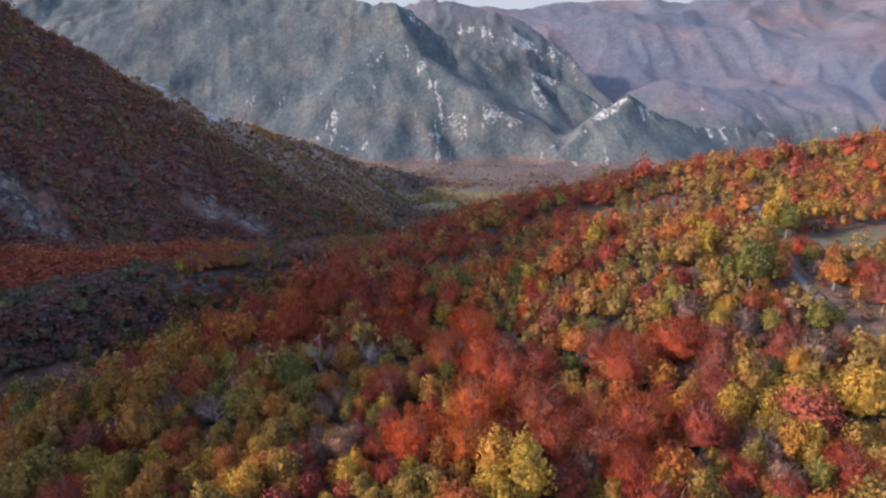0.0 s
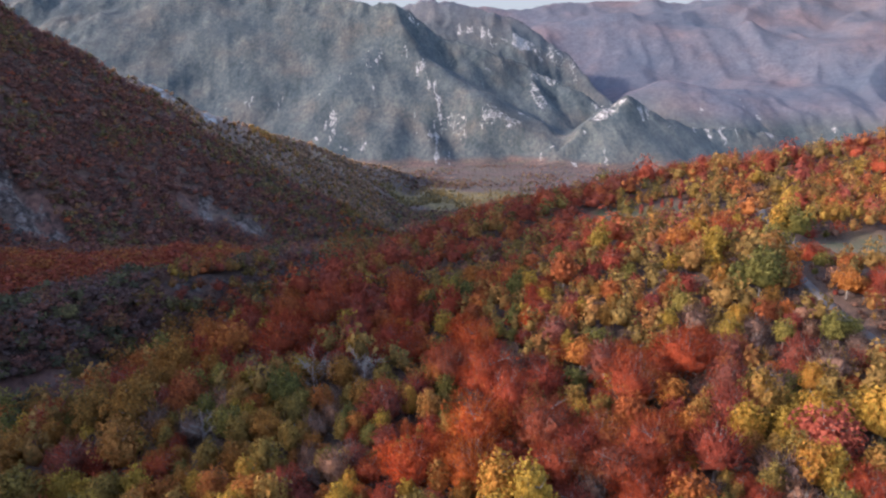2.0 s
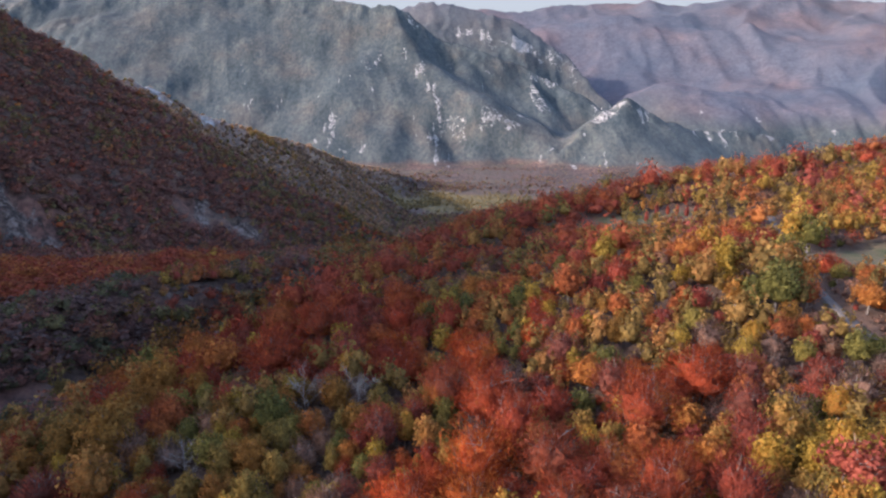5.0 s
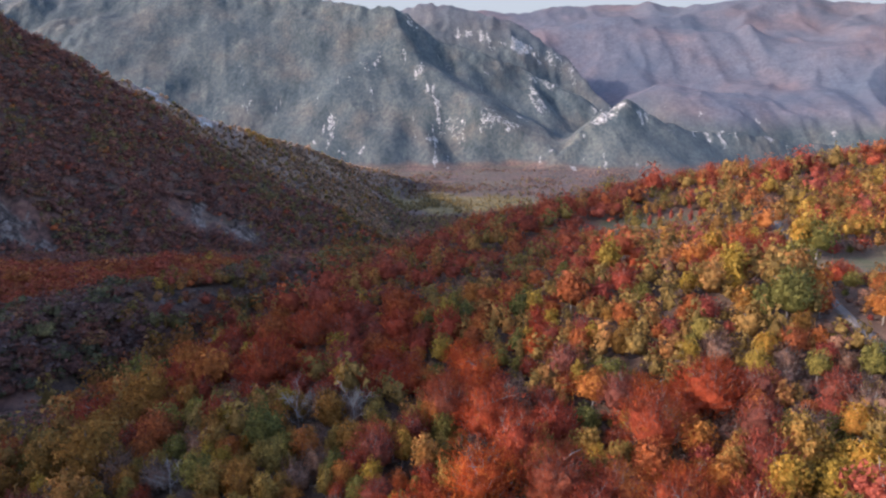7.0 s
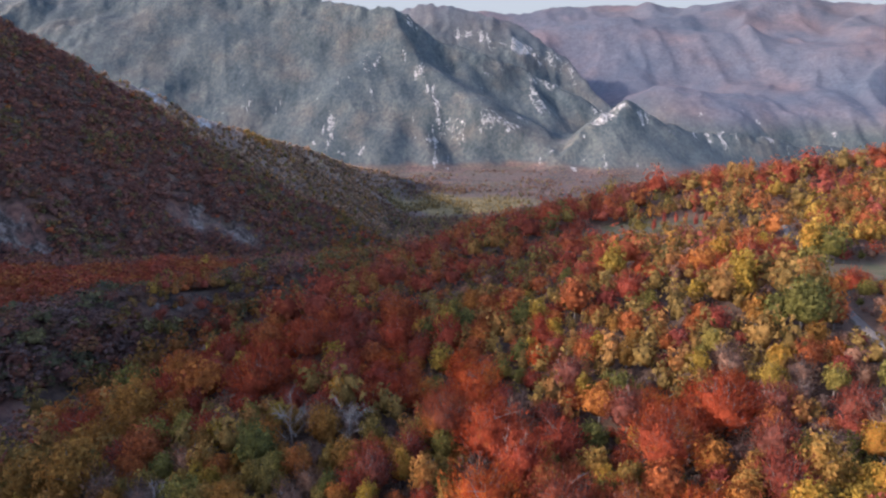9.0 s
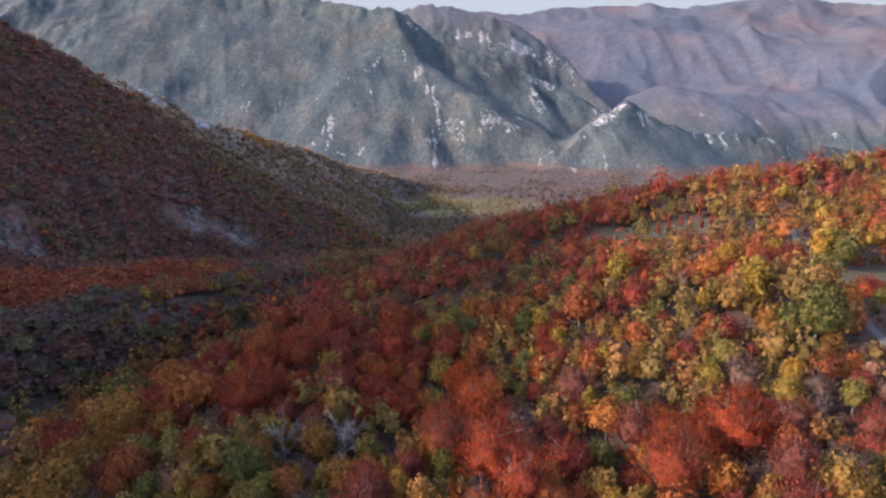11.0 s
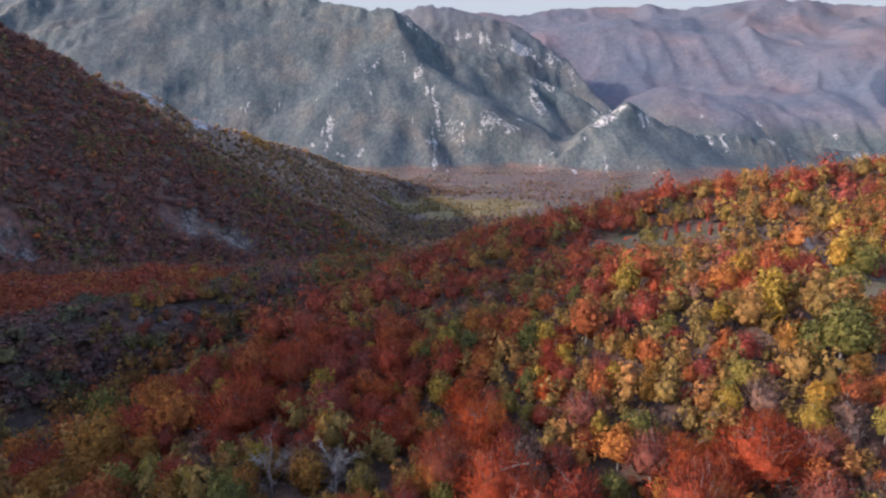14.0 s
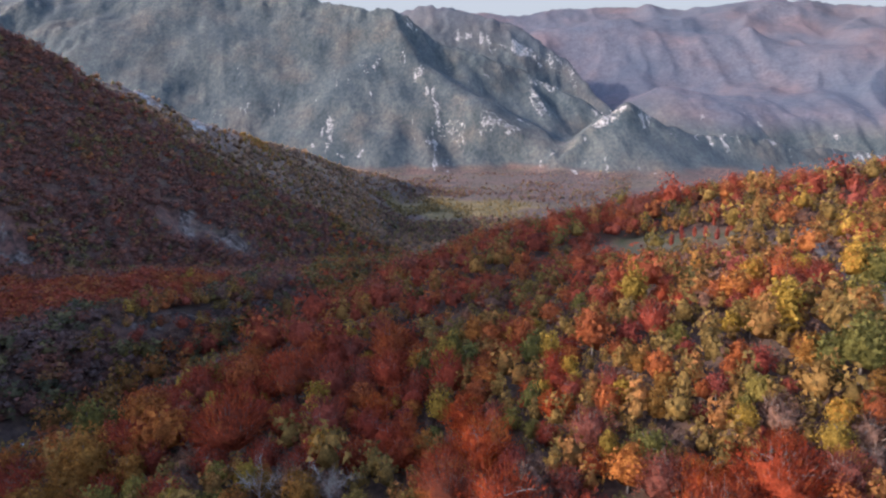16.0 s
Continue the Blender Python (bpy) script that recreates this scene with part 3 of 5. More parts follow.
def build_ground():
    inner = np.linspace(-43, 43, 420)
    outer = np.linspace(44, 316, 60)[1:-1]
    ang = np.radians(np.concatenate([inner, outer]))
    rad = np.concatenate([np.geomspace(8, 300, 90), np.geomspace(300, 1400, 110)[1:], np.geomspace(1400, 3000, 205)[1:], np.geomspace(3000, 4850, 60)[1:]])
    A, R = np.meshgrid(ang, rad)
    X, Y = R * np.sin(A), R * np.cos(A) - 30
    Z = surface(X, Y)
    # cut-back cliffs: rough, ribbed rock
    rock = np.zeros(X.shape)
    for c in CLIFFS:
        rock = np.maximum(rock, 0.54 * (1 - ramp(ellipse(X, Y, *c) + 0.5 * fractal(X, Y, 14, 3, 35), 0.5, 1.2)))
    Z = Z + 7 * rock * (ridged(0.85 * X + 0.53 * Y, (0.85 * Y - 0.53 * X) * 0.22, 14, 3, 33) - 0.5)
    far_z = np.maximum(ramp(R, 260, 420), ramp(Z - hill(X, Y), 0.5, 3))
    gy, gx = np.gradient(Z)
    step = np.hypot(np.gradient(X, axis=0), np.gradient(Y, axis=0))
    steep = np.abs(gy) / np.maximum(step, 0.1)
    side = np.abs(gx) / np.maximum(np.hypot(np.gradient(X, axis=1), np.gradient(Y, axis=1)), 0.1)
    slope = np.hypot(steep, side)
    mount = np.maximum(ramp(R, 1380, 1480) * ramp(Z + 5 * fractal(X, Y, 45, 3, 43), 5, 20), ramp(R, 2000, 2150))
    smooth = Z.copy()
    for _ in range(10):
        smooth[1:-1, 1:-1] = 0.2 * smooth[1:-1, 1:-1] + 0.2 * (smooth[:-2, 1:-1] + smooth[2:, 1:-1] + smooth[1:-1, :-2] + smooth[1:-1, 2:])
    rib = ramp(Z - smooth, 0.3, 1.8) * ramp(R, 1500, 1700) * (1 - ramp(R, 2750, 2950)) * (1 - 0.7 * ramp(Z, 260, 480))
    rock = np.maximum(rock, 0.50 * rib * ramp(fractal(X, Y, 170, 4, 81), -0.1, 0.6) * (1 - ramp(X, 560, 700)) * (0.5 + 0.5 * ramp(X, -520, -380)))
    rock = np.maximum(rock, 0.55 * ramp(fractal(X, Y, 46, 3, 83), 0.5, 0.9) * ramp(R + 0.9 * np.maximum(X - 560, 0), 2300, 2700) * ramp(X, 500, 700) * (1 - ramp(Z, 150, 330)))
    chips = ramp(fractal(X + 0.2 * Y, Y * 0.45, 26, 3, 85), 0.5, 1.0) * ramp(fractal(X, Y, 150, 3, 87), -0.1, 0.5)
    rock = np.maximum(rock, 0.50 * chips * ramp(R, 1560, 1700) * (1 - ramp(R, 2350, 2600)) * (1 - ramp(Z, 250, 430)) * (1 - ramp(X, 620, 760)))
    stony = np.zeros(X.shape)
    for line in ROCKY:
        stony = np.maximum(stony, 1 - ramp(nearest(X, Y, line)[0], 25, 105))
    streak = ramp(fractal(X, Y * 0.3, 22, 3, 89), 0.1, 0.9)
    rock = np.maximum(rock, 0.59 * np.sqrt(stony) * streak * ramp(R, 1640, 1700) * (1 - 0.6 * ramp(Z, 300, 480)))
    crag = ridged(X + 0.3 * Y, Y * 0.35, 46, 4, 37)
    for c in LIMESTONE:
        rock = np.maximum(rock, (0.60 if c[1] > 1000 else 0.55) * (1 - ramp(ellipse(X, Y, *c) + 0.6 * fractal(X, Y, 45, 3, 36), 0.5, 1.3)) * np.maximum(ramp(crag, 0.14, 0.38), rib))
    band = 1 - ramp(nearest(X, Y, CRAGS)[0] + 26 * fractal(X, Y, 70, 3, 39), 22, 62)
    rock = np.maximum(rock, 0.60 * band * (0.66 + 0.34 * ramp(fractal(X, Y * 0.12, 20, 3, 40), -0.5, 0.5)) * (1 - 0.2 * ramp(X, 420, 520)))
    gully = ramp(-between(MASSIF_CUT, X, Y), 3, 10) * ramp(fractal(X, Y, 200, 3, 79), -0.3, 0.4)
    rock = np.maximum(rock, 0.50 * gully * (1 - ramp(Z, 200, 380)))
    chalk = 0.48 * ramp(slope, 1.0, 1.7) * ramp(fractal(X, Y, 260, 4, 77), 0.0, 0.6) * mount
    rock = np.maximum(rock, chalk)
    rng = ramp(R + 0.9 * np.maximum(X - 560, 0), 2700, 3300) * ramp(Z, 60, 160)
    vale = ramp(R, 560, 800) * (1 - mount) * (1 - ramp(Z, 15, 45))
    open_land = bare(X, Y)
    field = vale * (1 - ramp(ellipse(X, Y, *HAY) + 0.3 * fractal(X, Y, 70, 3, 38), 0.7, 1.0))
    na, nr = len(ang), len(rad)
    verts = np.stack([X, Y, Z], -1).reshape(-1, 3)
    i, j = np.meshgrid(np.arange(nr - 1), np.arange(na), indexing="ij")
    k = (j + 1) % na
    quads = np.stack([i * na + j, i * na + k, (i + 1) * na + k, (i + 1) * na + j], -1).reshape(-1, 4)[:, ::-1]
    centre = len(verts)
    verts = np.vstack([verts, [[0, -30, float(land(np.array([0.0]), np.array([-30.0]))[0])]]])
    mesh = bpy.data.meshes.new("ground")
    cap = np.stack([np.arange(na), (np.arange(na) + 1) % na, np.full(na, centre)], -1)[:, ::-1]
    fill_mesh(mesh, verts, quads, cap)
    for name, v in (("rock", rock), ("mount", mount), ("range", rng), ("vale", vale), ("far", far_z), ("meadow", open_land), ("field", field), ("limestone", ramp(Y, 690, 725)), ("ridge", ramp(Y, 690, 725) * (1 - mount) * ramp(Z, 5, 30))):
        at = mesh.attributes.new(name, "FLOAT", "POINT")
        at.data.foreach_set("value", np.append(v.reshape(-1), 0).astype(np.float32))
    mesh.materials.append(GROUND)
    mesh.shade_smooth()
    return tagged(new("ground", mesh), "wooded autumn valley ground rising into limestone mountains", "ground", kind="structure")


def fill_mesh(mesh, verts, *faces):
    """Vertices and any number of face arrays (n, 3) or (n, 4)."""
    loops = np.concatenate([f.reshape(-1) for f in faces])
    sizes = np.concatenate([np.full(len(f), f.shape[1]) for f in faces])
    mesh.vertices.add(len(verts))
    mesh.vertices.foreach_set("co", np.asarray(verts, np.float32).reshape(-1))
    mesh.loops.add(len(loops))
    mesh.loops.foreach_set("vertex_index", loops.astype(np.int32))
    mesh.polygons.add(len(sizes))
    mesh.polygons.foreach_set("loop_start", (np.cumsum(sizes) - sizes).astype(np.int32))
    mesh.update(calc_edges=True)
    return mesh


build_ground()
build_sky()

# ---- trees ----
def tube(points, radii, sides=5):
    """A tapered limb along a line of points."""
    points = np.asarray(points, float)
    verts, faces = [], []
    for k, (p, r) in enumerate(zip(points, radii)):
        way = points[min(k + 1, len(points) - 1)] - points[max(k - 1, 0)]
        way /= np.linalg.norm(way) + 1e-9
        a = np.cross(way, (0.3, 0.9, 0.1))
        a /= np.linalg.norm(a)
        b = np.cross(way, a)
        turn = np.arange(sides) * 2 * math.pi / sides
        verts.append(p + r * (np.outer(np.cos(turn), a) + np.outer(np.sin(turn), b)))
    for k in range(len(points) - 1):
        for s in range(sides):
            t = (s + 1) % sides
            faces.append((k * sides + s, k * sides + t, (k + 1) * sides + t, (k + 1) * sides + s))
    return np.concatenate(verts), np.array(faces)


def joined(pieces):
    verts, faces, n = [], [], 0
    for v, f in pieces:
        verts.append(v)
        faces.append(f + n)
        n += len(v)
    return np.concatenate(verts), np.concatenate(faces)


def limbs(rng, high, wide, base, count, thick, sides=5, fork=0):
    """Trunk and limbs."""
    lean = rng.normal(0, 0.03, 2) * high
    top = np.array([lean[0], lean[1], high * 0.82])
    pieces = [tube([(0, 0, -0.6), (lean[0] * 0.1, 0, high * 0.2), (lean[0] * 0.5, lean[1] * 0.5, high * 0.5), top],
                   [thick * 1.25, thick, thick * 0.65, thick * 0.15], sides)]
    for k in range(count):
        f = base + (0.72 - base) * rng.random()
        start = np.array([lean[0] * f, lean[1] * f, high * f])
        a = k * 2.4 + rng.normal(0, 0.4)
        reach = wide * 0.5 * (0.40 + 0.3 * rng.random())
        end = start + np.array([math.cos(a) * reach, math.sin(a) * reach, high * (0.06 + 0.16 * rng.random())])
        mid = start * 0.5 + end * 0.5 + np.array([0, 0, -0.04 * high]) + rng.normal(0, 0.03 * high, 3)
        pieces.append(tube([start, mid, end], [thick * 0.45, thick * 0.28, thick * 0.07], 4))
        for _ in range(fork):
            tip = mid + (end - mid) * rng.random() + rng.normal(0, 0.10, 3) * wide * 0.8 + np.array([0, 0, 0.06 * high])
            root = mid + (end - mid) * 0.3 * rng.random()
            kink = (root + tip) * 0.5 + rng.normal(0, 0.025 * high, 3)
            pieces.append(tube([root, kink, tip], [thick * 0.2, thick * 0.13, thick * 0.04], 3))
    return joined(pieces)


def ball(rounds):
    """Directions evenly round a ball, and the triangles between them."""
    g = (1 + 5 ** 0.5) / 2
    v = [(-1, g, 0), (1, g, 0), (-1, -g, 0), (1, -g, 0), (0, -1, g), (0, 1, g), (0, -1, -g), (0, 1, -g), (g, 0, -1), (g, 0, 1), (-g, 0, -1), (-g, 0, 1)]
    f = [(0, 11, 5), (0, 5, 1), (0, 1, 7), (0, 7, 10), (0, 10, 11), (1, 5, 9), (5, 11, 4), (11, 10, 2), (10, 7, 6), (7, 1, 8),
         (3, 9, 4), (3, 4, 2), (3, 2, 6), (3, 6, 8), (3, 8, 9), (4, 9, 5), (2, 4, 11), (6, 2, 10), (8, 6, 7), (9, 8, 1)]
    v = [np.array(p) / math.sqrt(1 + g * g) for p in v]
    for _ in range(rounds):
        half, finer = {}, []

        def middle(p, q):
            key = (min(p, q), max(p, q))
            if key not in half:
                m = v[p] + v[q]
                half[key] = len(v)
                v.append(m / np.linalg.norm(m))
            return half[key]
        for p, q, r in f:
            pq, qr, rp = middle(p, q), middle(q, r), middle(r, p)
            finer += [(p, pq, rp), (q, qr, pq), (r, rp, qr), (pq, qr, rp)]
        f = finer
    return np.array(v), np.array(f)


BALLS = [ball(k) for k in range(4)]


def unit(v):
    return v / (np.linalg.norm(v, axis=-1, keepdims=True) + 1e-9)


def sprays(rng, high, wide, base, count, size, streak=1.0, dome=0.0, clumps=14, detail=2, inner=0.50):
    """A crown: a lumpy inner mass of foliage under many small leaf sprays that stand out from it, each with its own edges."""
    mid = np.array([0, 0, high * (base + (1 - base) * (0.42 if dome < 0.8 else 0.36))])
    up, down = high - mid[2], mid[2] - high * base
    k = np.arange(clumps) + 0.5
    h = 1 - 1.8 * k / clumps
    a = k * 2.39996 + rng.normal(0, 0.25, clumps)
    lobes = unit(np.stack([np.cos(a) * np.sqrt(1 - h * h), np.sin(a) * np.sqrt(1 - h * h), h], -1) + rng.normal(0, 0.35 / math.sqrt(clumps), (clumps, 3)))
    bulk = 0.72 + 0.5 * rng.random(clumps)
    tight = 0.55 * clumps
    # a few main limbs carry the crown out unevenly
    mains = 5 if dome < 0.8 else 7
    b = np.arange(mains) * 2.39996 + rng.normal(0, 0.5, mains) + rng.random() * 6.28
    lift = 0.85 - 1.25 * (np.arange(mains) + rng.random(mains)) / mains
    limb = np.stack([np.cos(b) * np.sqrt(1 - lift ** 2), np.sin(b) * np.sqrt(1 - lift ** 2), lift], -1)
    reach = 0.55 + 0.75 * rng.random(mains)

    def skin(way):
        """Where the crown's surface lies in each direction, and which way it faces."""
        near = way @ lobes.T
        swell = bulk * np.exp(tight * (near - 1))
        best = swell.argmax(1)
        far = 0.48 + (0.34 - 0.06 * dome) * (reach * np.exp(3.6 * (way @ limb.T - 1))).max(1) + 0.30 * swell.max(1)
        narrow = 1 - 0.34 * (1 - dome) * np.maximum(way[:, 2], 0) ** 1.5
        narrow = narrow * np.where(way[:, 2] < 0, 0.95 / np.maximum(np.sqrt(1 - way[:, 2] ** 2), 0.5), 1)
        span = np.stack([wide * 0.54 * narrow, wide * 0.54 * narrow, np.where(way[:, 2] > 0, up, down) * 1.08], -1)
        face = unit(way / np.maximum(span, 0.3) * wide * 0.5)
        face = unit(face + (way - lobes[best]) * 0.42 * math.sqrt(tight))
        return way * span * far[:, None], face
    way, faces = BALLS[detail]
    turn = rng.random() * 6.28
    way = np.stack([way[:, 0] * math.cos(turn) - way[:, 1] * math.sin(turn), way[:, 0] * math.sin(turn) + way[:, 1] * math.cos(turn), way[:, 2]], -1)
    core, core_face = skin(way)
    core_face = unit(core_face + rng.normal(0, 0.35 if detail else 0.1, core_face.shape))
    core = core * (inner + 0.22 * rng.random((len(core), 1))) + mid
    core[:, 2] = np.maximum(core[:, 2], 0.1)
    way = rng.normal(size=(count, 3))
    way[:, 2] = np.where(way[:, 2] < -0.25, -way[:, 2], way[:, 2])
    way = unit(way)
    place, face = skin(way)
    place = place * (0.68 + 0.42 * rng.random((count, 1)) ** 1.2) + mid
    place[:, 2] = np.maximum(place[:, 2], 0.15 + 0.4 * rng.random(count))
    normal = unit(face + rng.normal(0, 0.26, (count, 3)))
    s = size * (0.6 + 0.8 * rng.random(count))
    if streak > 1.2:
        axis = unit(way * 0.75 + np.array([0, 0, 0.55]) + rng.normal(0, 0.26, (count, 3)))
        across = unit(np.cross(axis, rng.normal(size=(count, 3))))
        long, broad = (s * 2.2)[:, None], (s * 0.48)[:, None]
    else:
        tilt = unit(normal + rng.normal(0, 0.55, (count, 3)))
        across = unit(np.cross(tilt, rng.normal(size=(count, 3))))
        axis = np.cross(tilt, across)
        long, broad = (s * 1.25)[:, None], (s * 1.0)[:, None]
    verts = np.stack([place - across * broad * 0.5 - axis * long * 0.3, place + across * broad * 0.5 - axis * long * 0.2, place + axis * long * 0.6], 1)
    flat = np.cross(verts[:, 1] - verts[:, 0], verts[:, 2] - verts[:, 0])
    wrong = np.einsum("ij,ij->i", flat, normal) < 0
    verts[wrong] = verts[wrong][:, [0, 2, 1]]
    return (np.concatenate([verts.reshape(-1, 3), core]), np.concatenate([np.arange(count * 3).reshape(-1, 3), faces + count * 3]),
            np.concatenate([np.repeat(normal, 3, axis=0), core_face]))


def twigs(rng, high, wide, count):
    """Fine bare shoots, fanning out from the trunk and past the leaves."""
    a, lift = rng.random(count) * 2 * math.pi, np.arccos(1 - 0.92 * rng.random(count))
    way = np.stack([np.cos(a) * np.sin(lift), np.sin(a) * np.sin(lift), np.cos(lift)], -1)
    reach = np.stack([np.full(count, wide * 0.5), np.full(count, wide * 0.5), np.full(count, high * 0.96)], -1)
    tip = way * reach * (0.80 + 0.22 * rng.random((count, 1)))
    foot = tip * (0.72 + 0.1 * rng.random((count, 1))) + rng.normal(0, 0.12, (count, 3))
    across = np.cross(tip - foot, rng.normal(size=(count, 3)))
    across /= np.linalg.norm(across, axis=1)[:, None] + 1e-9
    v = np.stack([foot - across * 0.022, foot + across * 0.022, tip + across * 0.008, tip - across * 0.008], 1)
    v[:, :, 2] = np.maximum(v[:, :, 2], 0.2)
    return v.reshape(-1, 3), np.arange(count * 4).reshape(-1, 4)


def mesh_of(name, geometry, material):
    mesh = bpy.data.meshes.new(name)
    fill_mesh(mesh, geometry[0], geometry[1])
    mesh.materials.append(material)
    if len(geometry) > 2:
        mesh.shade_smooth()
        mesh.normals_split_custom_set_from_vertices(geometry[2].tolist())
    return mesh


# kind: everyday name, height, width, crown base, palette, streak, dome, clumps, limb count
KINDS = {
    "beech": ("beech_tree", 8.8, 10.6, 0.06, "red", 1.9, 1.0, 72, 10),
    "rust": ("beech_tree", 7.4, 7.4, 0.05, "rust", 1.9, 0.9, 50, 9),
    "maple": ("maple_tree", 6.3, 4.2, 0.04, "gold", 1.0, 0.4, 20, 7),
    "hornbeam": ("hornbeam_tree", 5.9, 3.9, 0.03, "olive", 1.0, 0.4, 20, 7),
    "oak": ("oak_tree", 5.8, 4.7, 0.04, "green", 0.9, 0.7, 20, 7),
    "cherry": ("cherry_tree", 6.0, 4.9, 0.04, "amber", 1.1, 0.7, 20, 7),
    "lime": ("lime_tree", 6.4, 5.4, 0.03, "ochre", 1.0, 1.0, 26, 8),
    "crimson": ("sumac_tree", 5.6, 4.8, 0.04, "crimson", 1.2, 0.8, 20, 7),
    "birch": ("birch_tree", 8.6, 3.4, 0.34, "gold", 0.9, 0.5, 14, 6),
    "bush": ("bare_hazel", 4.3, 4.8, 0.02, "mauve", 1.8, 0.9, 18, 10),
}
LABELS = {
    "beech": "broad beech tree in full red autumn leaf on the wooded hillside",
    "rust": "rust-brown beech tree with thinning leaves on the wooded hillside",
    "maple": "small maple tree with bright yellow leaves among other trees",
    "hornbeam": "slender hornbeam tree with olive and yellowing leaves among other trees",
    "oak": "small oak tree still in dark green leaf among other trees",
    "cherry": "round cherry tree with orange autumn leaves on the hillside",
    "lime": "rounded lime tree with ochre-brown autumn leaves on the shaded slope",
    "crimson": "small sumac tree with crimson autumn leaves among other trees",
    "birch": "slim birch tree with pale trunk and yellow leaves beside meadow",
    "bush": "half-bare hazel with mauve-grey twigs between leafy trees",
}


def make_variants(kind, count, sprays_each, size, seed, fork, detail):
    name, high, wide, base, palette, streak, dome, clumps, arms = KINDS[kind]
    made = []
    for v in range(count):
        rng = np.random.default_rng(seed + v)
        h, w = high * (0.92 + 0.16 * rng.random()), wide * (0.9 + 0.2 * rng.random())
        wood = limbs(rng, h, w, base, arms if detail > 1 else arms // 2, 0.018 * h + 0.03, 4, fork)
        bare_twigs = mesh_of("twig", twigs(rng, h, w, sprays_each // 9), PALE_BARK if kind == "bush" else BARK) if streak > 1.2 else None
        leaf = sprays(rng, h, w, base, sprays_each, size, streak, dome, clumps, detail)
        made.append((mesh_of("trunk", wood, PALE_BARK if kind == "birch" else BARK), mesh_of("crown", leaf, LEAVES[palette]), bare_twigs))
    return made


def plant(kind, variants, place, scale, turn, label="", squash=1.0):
    trunk, crown, bare_twigs = variants
    root = new(KINDS[kind][0])
    root.empty_display_size = 0.5
    root.matrix_basis = pose(*place, 0, 0, turn) @ Matrix.Diagonal((scale, scale, scale * squash, 1))
    for name, mesh in (("trunk", trunk), ("crown", crown), ("twig", bare_twigs)):
        if mesh is None:
            continue
        o = new(name, mesh)
        o.parent = root
        if name == "twig":
            tagged(o, kind="stuff")
    return tagged(root, label or LABELS[kind], "tree", "trees of the hillside wood")


def woods(name, label, material, templates, places, scales, seed):
    """Far woods: many small crowns in one mesh, each tree with its own tint."""
    rng = np.random.default_rng(seed)
    n = len(places)
    if n == 0:
        return None
    allv, allf, alln, tints, start = [], [], [], [], 0
    pick = rng.integers(0, len(templates), n)
    turn = rng.random(n) * 2 * math.pi
    tint = rng.random(n)
    for k, (t, ft, nt) in enumerate(templates):
        sel = np.nonzero(pick == k)[0]
        c, s = np.cos(turn[sel])[:, None], np.sin(turn[sel])[:, None]
        sc = scales[sel][:, None]
        tall = sc * (0.85 + 0.3 * rng.random(len(sel)))[:, None]
        vx = (t[None, :, 0] * c - t[None, :, 1] * s) * sc + places[sel, 0][:, None]
        vy = (t[None, :, 0] * s + t[None, :, 1] * c) * sc + places[sel, 1][:, None]
        vz = t[None, :, 2] * tall + places[sel, 2][:, None]
        allv.append(np.stack([vx, vy, vz], -1).reshape(-1, 3))
        alln.append(np.stack([nt[None, :, 0] * c - nt[None, :, 1] * s, nt[None, :, 0] * s + nt[None, :, 1] * c, np.repeat(nt[None, :, 2], len(sel), 0)], -1).reshape(-1, 3))
        allf.append((ft[None] + (start + np.arange(len(sel)) * len(t))[:, None, None]).reshape(-1, 3))
        start += len(sel) * len(t)
        tints.append(np.repeat(tint[sel], len(ft)))
    v = np.concatenate(allv)
    mesh = bpy.data.meshes.new(name)
    fill_mesh(mesh, v, np.concatenate(allf))
    at = mesh.attributes.new("tint", "FLOAT", "FACE")
    at.data.foreach_set("value", np.concatenate(tints).astype(np.float32))
    mesh.materials.append(material)
    mesh.shade_smooth()
    mesh.normals_split_custom_set_from_vertices(np.concatenate(alln).tolist())
    return tagged(new(name, mesh), label, "woods", kind="stuff")


def template(kind, count, size, seed, lobes, detail, inner=0.55):
    name, high, wide, base, palette, streak, dome, clumps, arms = KINDS[kind]
    return sprays(np.random.default_rng(seed), high, wide, base, count, size, min(streak, 1.1), dome, lobes, detail, inner)


NEAR = {k: make_variants(k, 4, n, s, 100 + 10 * i, f, 2) for i, (k, n, s, f) in enumerate((
    ("beech", 3600, 0.24, 2), ("rust", 1700, 0.24, 1), ("lime", 1200, 0.26, 0), ("birch", 600, 0.26, 0), ("maple", 950, 0.26, 0), ("hornbeam", 850, 0.26, 0), ("oak", 950, 0.26, 0),
    ("cherry", 950, 0.26, 0), ("crimson", 950, 0.25, 0), ("bush", 650, 0.22, 2)))}
MID = {k: make_variants(k, 4, n, s, 200 + 10 * i, 0, 1) for i, (k, n, s) in enumerate((
    ("beech", 1500, 0.36), ("rust", 720, 0.36), ("lime", 520, 0.40), ("birch", 300, 0.36), ("maple", 420, 0.38), ("hornbeam", 400, 0.38), ("oak", 420, 0.38),
    ("cherry", 420, 0.38), ("crimson", 420, 0.37), ("bush", 300, 0.32)))}
